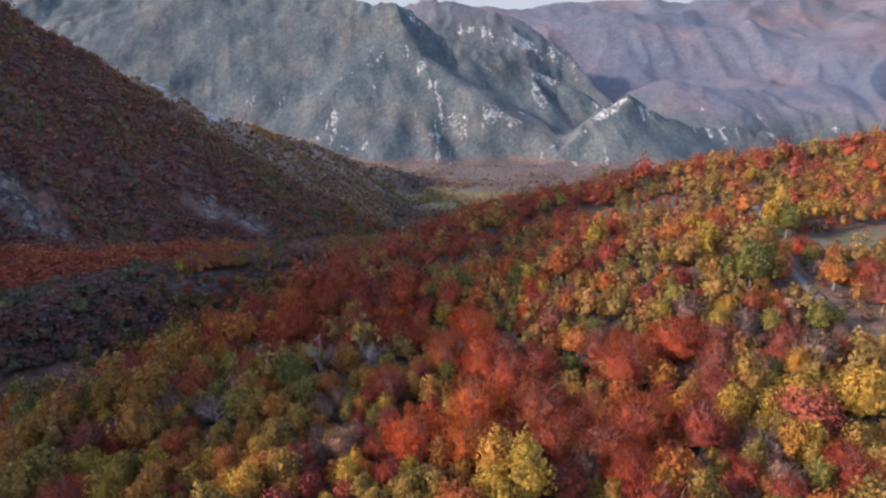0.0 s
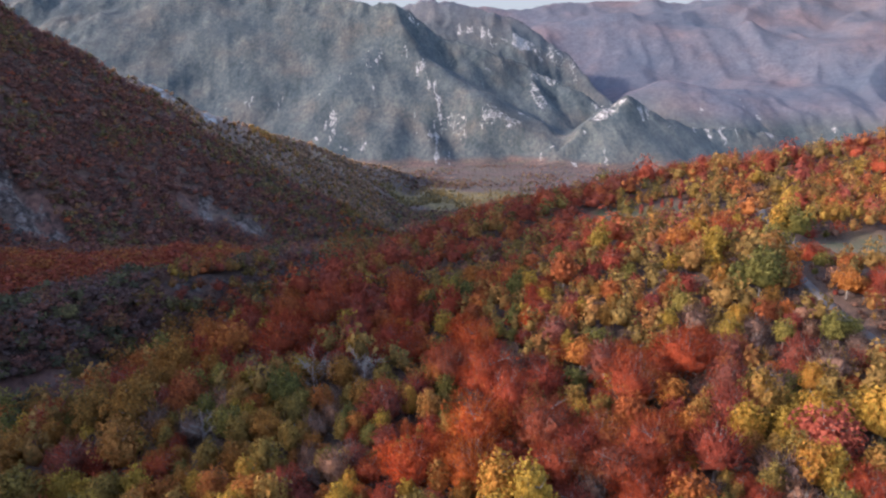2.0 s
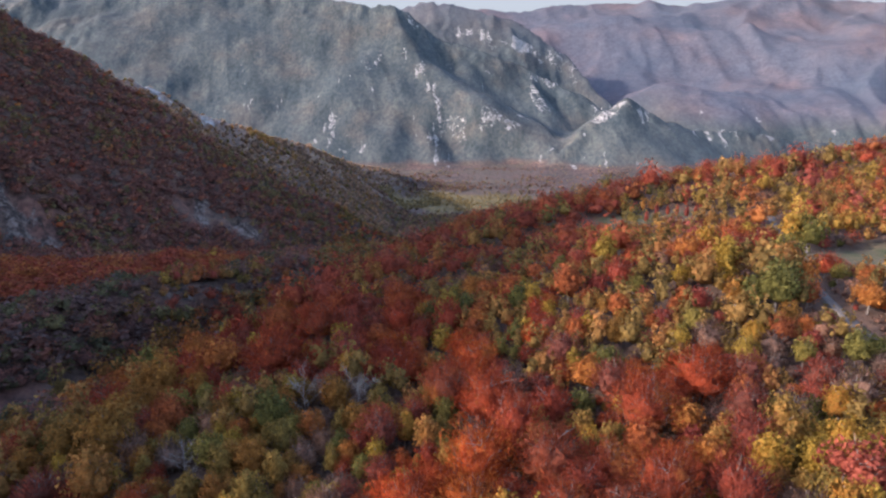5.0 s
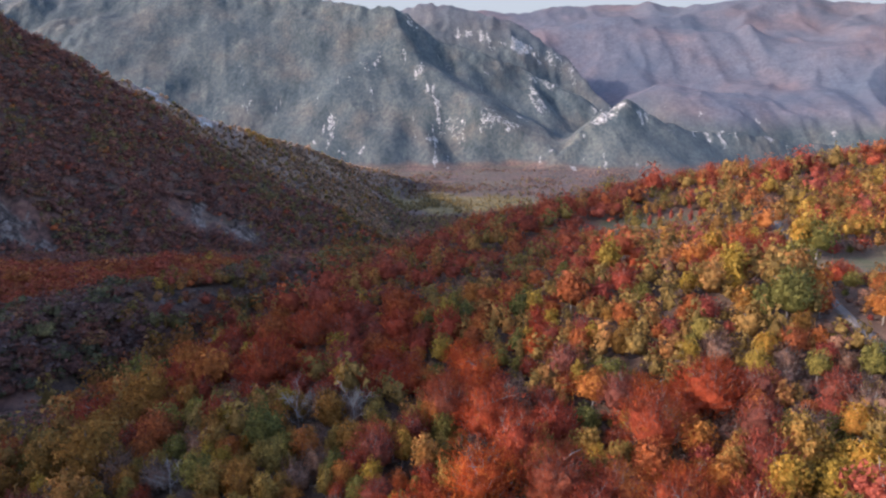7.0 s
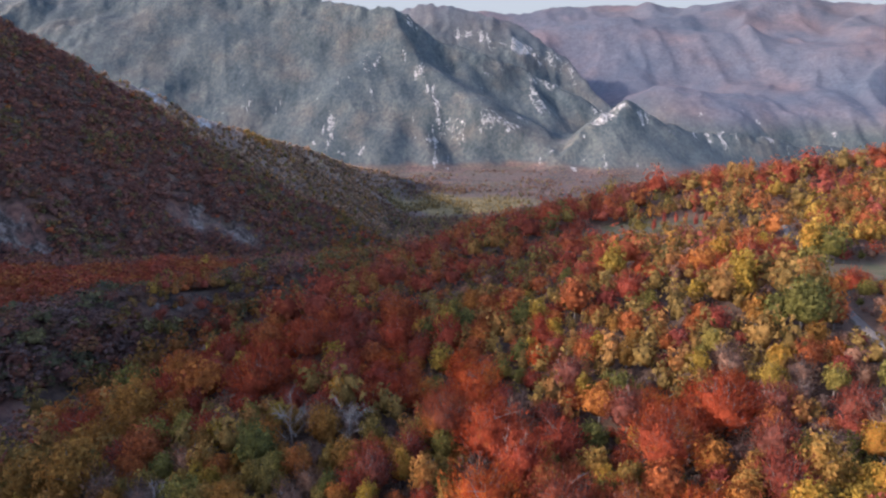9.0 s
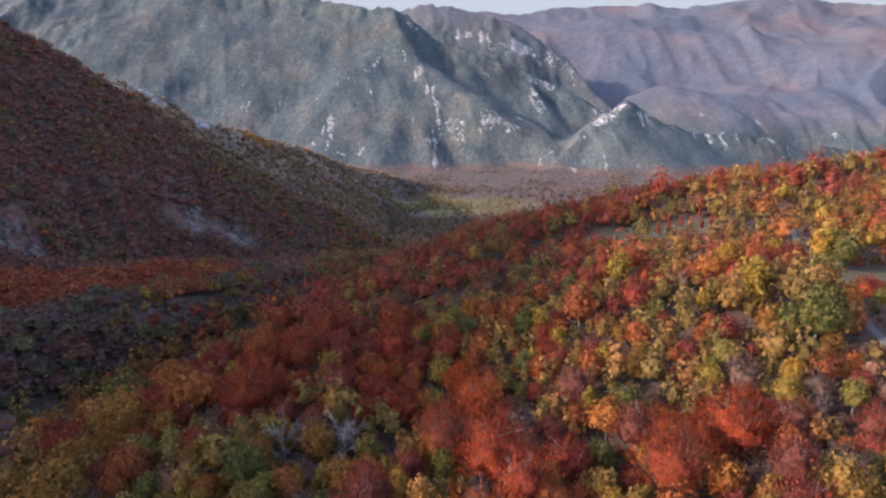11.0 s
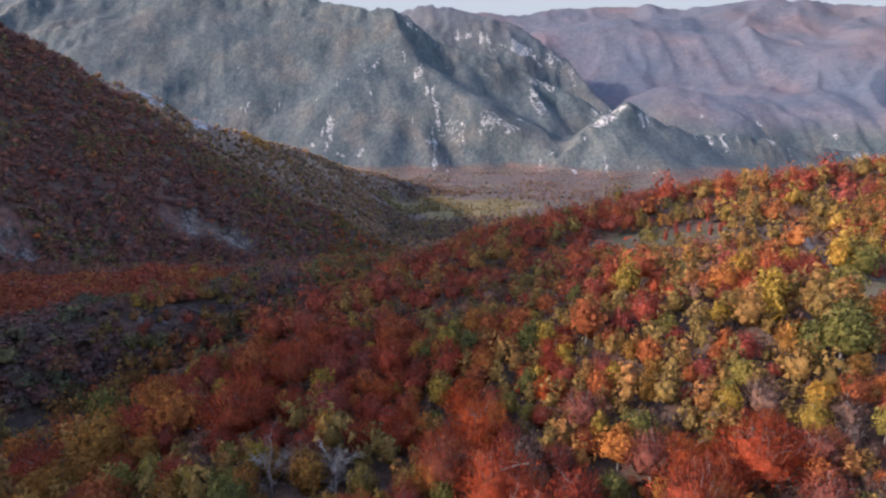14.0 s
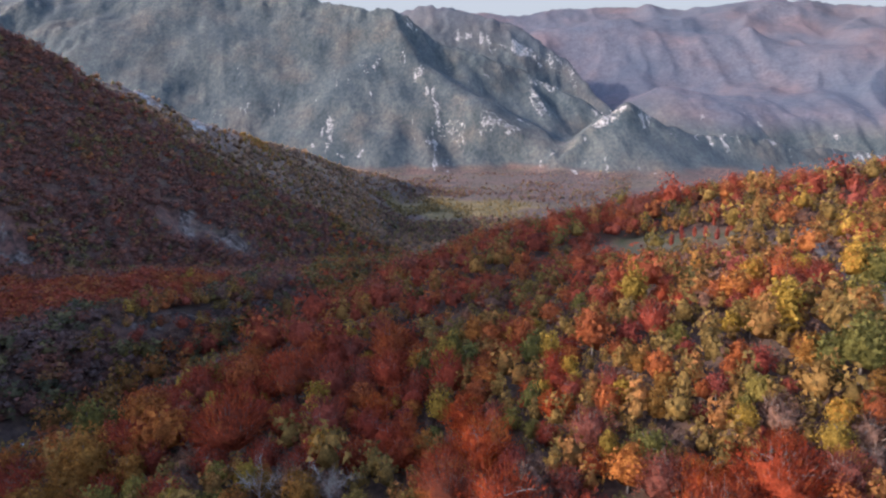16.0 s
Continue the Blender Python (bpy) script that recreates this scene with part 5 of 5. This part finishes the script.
ROW_15 = [("oak", 24.1, 182.5, 1.51), ("hornbeam", -12.9, 184.3, 1.09), ("rust", -3.9, 184.5, 1.28), ("oak", -104.2, 186.6, 2.00), ("lime", 83.2, 188.4, 1.63),
          ("rust", 3.7, 189.0, 1.31), ("rust", 32.9, 190.2, 1.33), ("oak", 28.4, 190.8, 1.44), ("cherry", -101.7, 191.2, 1.72), ("maple", -20.0, 193.0, 1.32),
          ("rust", -12.1, 193.9, 1.17), ("hornbeam", 105.3, 195.1, 2.00), ("hornbeam", 96.1, 195.3, 2.00), ("maple", 113.6, 196.1, 2.00), ("hornbeam", -1.0, 196.3, 1.96),
          ("hornbeam", -98.5, 197.3, 2.00), ("cherry", 24.1, 197.3, 1.43), ("hornbeam", -9.1, 197.5, 1.35), ("rust", -92.8, 198.3, 1.38), ("lime", 122.9, 198.4, 1.89),
          ("rust", -29.1, 199.3, 1.43), ("lime", -95.3, 202.4, 2.00), ("hornbeam", 10.7, 205.0, 1.86), ("rust", -37.1, 205.4, 2.00)]
ROW_16 = [("oak", 64.8, 206.8, 1.97), ("lime", -86.9, 207.0, 1.62), ("hornbeam", 18.0, 208.7, 2.00), ("hornbeam", 96.6, 210.5, 2.00), ("oak", 21.0, 211.9, 1.21),
          ("lime", -91.6, 212.2, 1.98), ("hornbeam", 119.9, 213.3, 2.00), ("hornbeam", 93.1, 214.2, 1.52), ("cherry", 106.4, 215.1, 2.00), ("bush", 114.0, 217.6, 2.00),
          ("maple", 92.1, 218.0, 2.00), ("cherry", -86.5, 221.0, 1.97), ("rust", 17.1, 221.9, 1.08), ("crimson", 132.2, 222.0, 2.00), ("crimson", 139.7, 222.7, 2.00),
          ("oak", 39.3, 223.5, 1.73), ("maple", 119.3, 227.3, 2.00), ("hornbeam", 105.3, 227.6, 2.00), ("rust", 27.0, 227.9, 1.33), ("rust", -87.8, 228.2, 1.27),
          ("crimson", 59.3, 229.4, 1.78), ("oak", 47.0, 231.7, 1.72), ("rust", -82.5, 232.5, 1.60), ("rust", 40.1, 232.9, 1.66)]
ROW_17 = [("rust", 53.6, 235.2, 1.12), ("cherry", -77.3, 235.6, 1.47), ("rust", 128.3, 236.6, 1.61), ("hornbeam", 34.0, 236.9, 1.88), ("lime", -81.8, 237.6, 2.00),
          ("hornbeam", 134.7, 237.9, 2.00), ("hornbeam", 150.0, 239.5, 2.00), ("rust", 64.5, 240.8, 1.46), ("rust", 50.7, 241.3, 1.20), ("cherry", 76.8, 242.1, 2.00),
          ("rust", 139.4, 243.0, 2.00), ("hornbeam", 111.3, 244.4, 1.90), ("rust", 72.0, 245.7, 1.51), ("lime", -75.1, 248.1, 1.84), ("hornbeam", 98.7, 249.7, 2.00),
          ("cherry", 104.4, 249.9, 1.52), ("rust", -72.1, 252.6, 2.00), ("rust", 86.6, 253.0, 1.91), ("hornbeam", -66.4, 280.9, 2.00)]
ROADSIDE = [("lime", 75.4, 127.4, 1.15), ("hornbeam", 70.6, 120.0, 1.40), ("hornbeam", 75.4, 135.3, 1.80), ("oak", 73.1, 129.2, 1.30), ("lime", 77.6, 136.8, 1.05), ("cherry", 82.0, 117.5, 1.35),
            ("bush", 72.0, 117.2, 0.80), ("hornbeam", 71.7, 113.5, 1.10), ("hornbeam", 71.3, 108.7, 1.25), ("cherry", 67.2, 112.6, 0.85), ("crimson", 73.4, 115.4, 0.50)]
STANDING = ROADSIDE + ROW_1 + ROW_2 + ROW_3 + ROW_4 + ROW_5 + ROW_6 + ROW_7 + ROW_8 + ROW_9 + ROW_10 + ROW_11 + ROW_12 + ROW_13 + ROW_14 + ROW_15 + ROW_16 + ROW_17
BIRCHES = [("birch", 103.5, 168.6, 1.0), ("birch", 106.0, 169.6, 1.1), ("birch", 108.6, 169.0, 1.0), ("birch", 110.4, 169.8, 1.15), ("birch", 112.2, 169.4, 1.1),
           ("birch", 114.6, 169.7, 1.0), ("birch", 116.2, 170.2, 1.1), ("birch", 119.4, 170.0, 1.0)]
SAPLINGS = [(72.4, 214.6), (76.5, 216.5), (82.1, 220.7), (84.6, 218.7), (91.6, 228.5), (86.2, 213.9), (90.1, 215.9), (80, 226), (94, 221)]
LANDMARKS = BIRCHES + STANDING
DEAD = [(-24.7, 108.8, 1.2), (-14.8, 106.8, 1.3), (-38.5, 88.9, 0.9)]
TREES = scatter()
PLACES = np.array([(x, y) for _, x, y, _ in TREES])
HEIGHTS = surface(PLACES[:, 0], PLACES[:, 1])
near_count = {}
rest = {}
order = np.argsort(np.hypot(PLACES[:, 0], PLACES[:, 1]))
rng = np.random.default_rng(11)
for i in order:
    kind, x, y, scale = TREES[i]
    if near_count.get(kind, 0) < 190 and 53 < y < 166:
        near_count[kind] = near_count.get(kind, 0) + 1
        plant(kind, (NEAR if y < 122 else MID)[kind][int(rng.integers(4))], (x, y, HEIGHTS[i] - 0.15), scale, float(rng.random() * 360), squash=float(0.9 + 0.25 * rng.random()))
    else:
        rest.setdefault(kind, []).append((x, y, HEIGHTS[i] - 0.15, scale))
for k, (x, y) in enumerate(SAPLINGS):
    plant("crimson", MID["crimson"][k % 4], (x, y, float(surface(np.array(x), np.array(y))) - 0.2), 0.36, 40.0 * k, "slim red sapling standing in an open field", 2.7)
for k, (kind, rows) in enumerate(sorted(rest.items())):
    rows = np.array(rows)
    woods("hillside_wood", "further trees of the hillside wood in mixed autumn colours", WOODS[KINDS[kind][4]], LOW[kind], rows[:, :3], rows[:, 3], 40 + k)


def far_woods():
    rng = np.random.default_rng(23)
    n = 46000
    y = 50 + 700 * rng.random(n) ** 0.85
    x = (-0.84 + 1.0 * rng.random(n)) * (y + 30)
    z = surface(x, y)
    d, run, side, axis = nearest(x, y, GORGE)
    crest, _, east, _ = nearest(x, y, WEST_RIDGE)
    keep = ((hill(x, y) < z - 1.0) | (over_edge(x, y) > 13)) & ((east < 0) | (crest < 25)) & (d > 4 + 4 * (y < 230)) & ((y > 330) | (x < -48))
    for c in CLIFFS:
        keep &= ellipse(x, y, *c) > 0.55 + 0.5 * rng.random(n)
    x, y, z = x[keep], y[keep], z[keep]
    kinds, p = list(WEST_MIX), np.array(list(WEST_MIX.values()))
    gap = d[keep]
    wall = (gap < 48) & (y < 330)
    close = y < 300
    bench = (gap >= 48) & (gap < 150) & (y < 335) & (y > 120)
    # neighbours are mostly of one kind
    drift = np.clip(0.5 + 0.33 * fractal(x, y, 62, 4, 52) + 0.12 * rng.normal(size=len(x)), 0, 0.999)
    pick = np.searchsorted(np.cumsum(p / p.sum()), drift, side="right")
    pick = np.where(bench, rng.choice([kinds.index("rust"), kinds.index("cherry"), kinds.index("bush")], len(x), p=(0.7, 0.18, 0.12)), pick)
    pick = np.where(wall, rng.choice([kinds.index("bush"), kinds.index("rust"), kinds.index("cherry"), kinds.index("oak")], len(x), p=(0.56, 0.22, 0.04, 0.18)), pick)
    floor = (y > 330) & (x > -0.13 * y - 30)
    pick = np.where(floor, rng.choice([kinds.index("hornbeam"), kinds.index("oak"), kinds.index("rust"), kinds.index("cherry")], len(x), p=(0.45, 0.2, 0.2, 0.15)), pick)
    # brighter towards the valley floor: lighter leaf colours imitate the haze lifting it
    turned = rng.random(len(x)) < 0.04 + 0.6 * floor
    for k, kind in enumerate(kinds):
        sel = pick == k
        size = (0.85 if kind == 'rust' else 1.1) * np.clip(rng.lognormal(-0.05, 0.24, sel.sum()), 0.5, 1.5)
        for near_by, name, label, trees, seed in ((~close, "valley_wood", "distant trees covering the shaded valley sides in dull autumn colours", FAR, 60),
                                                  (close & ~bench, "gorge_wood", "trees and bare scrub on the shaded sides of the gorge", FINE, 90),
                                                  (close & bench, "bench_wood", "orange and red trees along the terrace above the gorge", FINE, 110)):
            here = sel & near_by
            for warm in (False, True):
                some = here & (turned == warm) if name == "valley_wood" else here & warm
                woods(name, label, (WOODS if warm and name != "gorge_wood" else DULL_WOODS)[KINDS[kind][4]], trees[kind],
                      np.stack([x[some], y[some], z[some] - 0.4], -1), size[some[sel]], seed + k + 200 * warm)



far_woods()


def vale_woods():
    """Clumps and hedges on the plain, and the brown wood on the second ridge."""
    rng = np.random.default_rng(29)
    n = 26000
    y = 600 + 1190 * rng.random(n) ** 1.15
    x = (-0.5 + 0.82 * rng.random(n)) * y
    # more of them on the second ridge
    y[:9000] = 700 + 750 * rng.random(9000)
    x[:9000] = -420 + 480 * rng.random(9000)
    # and on the floor below it
    y[9000:13500] = 640 + 430 * rng.random(4500)
    x[9000:13500] = -170 + 330 * rng.random(4500)
    z = surface(x, y)
    cover = fractal(x, y, 130, 4, 131)
    keep = (z < 260) & ((y < 1450) | (z < 12)) & (rng.random(n) < np.where((z > 22) | (y < 1050), 0.95, ramp(cover, -0.35, 0.2) * 0.85 + 0.1 + (ellipse(x, y, 40, 1455, 230, 70, 0) < 1))) & ((ellipse(x, y, *HAY) > 0.9 + 0.4 * rng.random(n)) | ((fractal(x, y, 60, 3, 133) > -0.2) & (rng.random(n) < 0.75)))
    for c in LIMESTONE:
        keep &= ellipse(x, y, *c) > 1
    x, y, z = x[keep], y[keep], z[keep]
    kinds = ["rust", "bush", "hornbeam", "oak"]
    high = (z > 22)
    pick = np.where(high, rng.choice(4, len(x), p=(0.30, 0.48, 0.12, 0.10)), rng.choice(4, len(x), p=(0.34, 0.38, 0.24, 0.04)))
    pick = np.where(ellipse(x, y, -268, 905, 22, 48, 20) < 1, 2, pick)
    pick = np.where((y < 1060) & ~high, rng.choice(4, len(x), p=(0.28, 0.14, 0.40, 0.18)), pick)
    pick = np.where(ellipse(x, y, *HAY) < 1, 2, pick)
    for k, kind in enumerate(kinds):
        for upper in (False, True):
            sel = (pick == k) & (high == upper)
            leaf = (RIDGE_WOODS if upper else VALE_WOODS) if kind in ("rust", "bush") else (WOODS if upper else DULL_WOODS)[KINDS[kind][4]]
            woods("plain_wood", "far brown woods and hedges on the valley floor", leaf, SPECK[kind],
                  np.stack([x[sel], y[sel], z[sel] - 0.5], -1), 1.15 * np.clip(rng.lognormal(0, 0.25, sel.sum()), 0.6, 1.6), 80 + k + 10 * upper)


SPECK = {k: [template(k, 3, 1.2, 700 + 10 * i + j, 4, 0) for j in range(4)] for i, k in enumerate(("rust", "bush", "hornbeam", "oak"))}
vale_woods()


def dead_tree(x, y, scale, seed):
    """A bleached trunk with bare limbs, each limb with its own fine branches."""
    rng = np.random.default_rng(seed)
    root = new("dead_tree")
    root.matrix_basis = pose(x, y, float(surface(np.array(x), np.array(y))) - 0.2, 0, 0, 70 * seed) @ Matrix.Scale(scale, 4)
    stem = new("trunk", mesh_of("trunk", tube([(0, 0, -0.5), (0.1, 0, 1.6), (0.25, 0.1, 3.6), (0.2, 0.2, 5.8)], [0.085, 0.07, 0.05, 0.015], 6), PALE_BARK))
    stem.parent = root
    for k in range(9):
        start = np.array([0.15, 0.08, 0.8 + 3.6 * k / 8])
        a, reach = k * 2.4 + rng.normal(0, 0.3), 2.4 + 1.4 * rng.random() - 0.1 * k
        end = start + np.array([math.cos(a) * reach, math.sin(a) * reach, 1.6 + 1.8 * rng.random()])
        mid = (start + end) * 0.5 + rng.normal(0, 0.2, 3)
        pieces = [tube([start, mid, end], [0.032, 0.025, 0.014], 4)]
        for _ in range(20):
            root_of = start + (end - start) * (0.3 + 0.6 * rng.random())
            tip = root_of + np.array([0.4 * math.cos(a), 0.4 * math.sin(a), 0.45]) * (0.5 + 0.9 * rng.random()) + rng.normal(0, 0.62, 3)
            pieces.append(tube([root_of, (root_of + tip) * 0.5 + rng.normal(0, 0.1, 3), tip], [0.020, 0.017, 0.010], 3))
        limb = new("limb", mesh_of("limb", joined(pieces), PALE_BARK))
        limb.parent = stem
    tagged(root, "leafless dead tree with bleached white branches among shaded trees", "tree", "dead trees")


for k, (x, y, s) in enumerate(DEAD):
    dead_tree(x, y, s, 3 + k)


def gravel():
    m, n, l, p = nodes_of("pale_gravel", 0.95)
    f = noise_node(n, l, 0.5, 6, 0.7)
    col = ramp_node(n, l, f, [(0.3, (0.070, 0.061, 0.055)), (0.7, (0.125, 0.110, 0.100))])
    l.new(mix_node(n, l, 1.0, col, ramp_node(n, l, noise_node(n, l, 4, 4), [(0.3, (0.8, 0.8, 0.8)), (0.7, (1.1, 1.1, 1.08))]), "MULTIPLY"), p.inputs["Base Color"])
    bump_node(n, l, f, p, 0.5, 0.05)
    return m


def strip(name, line, half, lift, material, label, category):
    """A crowned ribbon laid along a line on the ground, with turned-down edges."""
    pts = []
    for p, q in zip(line[:-1], line[1:]):
        steps = max(2, int(math.hypot(q[0] - p[0], q[1] - p[1]) / 1.5))
        pts += [(p[0] + (q[0] - p[0]) * k / steps, p[1] + (q[1] - p[1]) * k / steps) for k in range(steps)]
    pts = np.array(pts + [line[-1]], float)
    for _ in range(6):
        pts[1:-1] = 0.5 * pts[1:-1] + 0.25 * (pts[:-2] + pts[2:])
    way = np.gradient(pts, axis=0)
    way /= np.linalg.norm(way, axis=1)[:, None]
    out = np.stack([way[:, 1], -way[:, 0]], -1)
    cols = []
    for off, up in ((-1.08, -0.5), (-1.0, 0.0), (-0.5, 0.05), (0.0, 0.08), (0.5, 0.05), (1.0, 0.0), (1.08, -0.5)):
        e = pts + out * (off * half)
        cols.append(np.column_stack([e, surface(pts[:, 0], pts[:, 1]) * 0.6 + surface(e[:, 0], e[:, 1]) * 0.4 + lift + up]))
    v = np.stack(cols, 1)
    n, c = v.shape[:2]
    i, j = np.meshgrid(np.arange(n - 1), np.arange(c - 1), indexing="ij")
    f = np.stack([i * c + j, i * c + j + 1, (i + 1) * c + j + 1, (i + 1) * c + j], -1).reshape(-1, 4)
    mesh = bpy.data.meshes.new(name)
    fill_mesh(mesh, v.reshape(-1, 3), f)
    mesh.materials.append(material)
    mesh.shade_smooth()
    return tagged(new(name, mesh), label, category, kind="structure")


strip("road", ROAD, 0.95, 0.35, gravel(), "pale gravel forest road winding down the hillside", "road")


def stream_water():
    m, n, l, p = nodes_of("stream_water", 0.12)
    f = noise_node(n, l, 2.0, 5, 0.7)
    l.new(ramp_node(n, l, f, [(0.42, (0.035, 0.045, 0.05)), (0.56, (0.55, 0.58, 0.60))]), p.inputs["Base Color"])
    l.new(ramp_node(n, l, f, [(0.42, (0.08, 0.08, 0.08)), (0.56, (0.7, 0.7, 0.7))]), p.inputs["Roughness"])
    bump_node(n, l, noise_node(n, l, 0.6, 4), p, 0.5, 0.15)
    return m


strip("stream", [(g[0], g[1]) for g in GORGE[1:5]], 3.4, 0.25, stream_water(), "narrow mountain stream with white water in the gorge", "water")
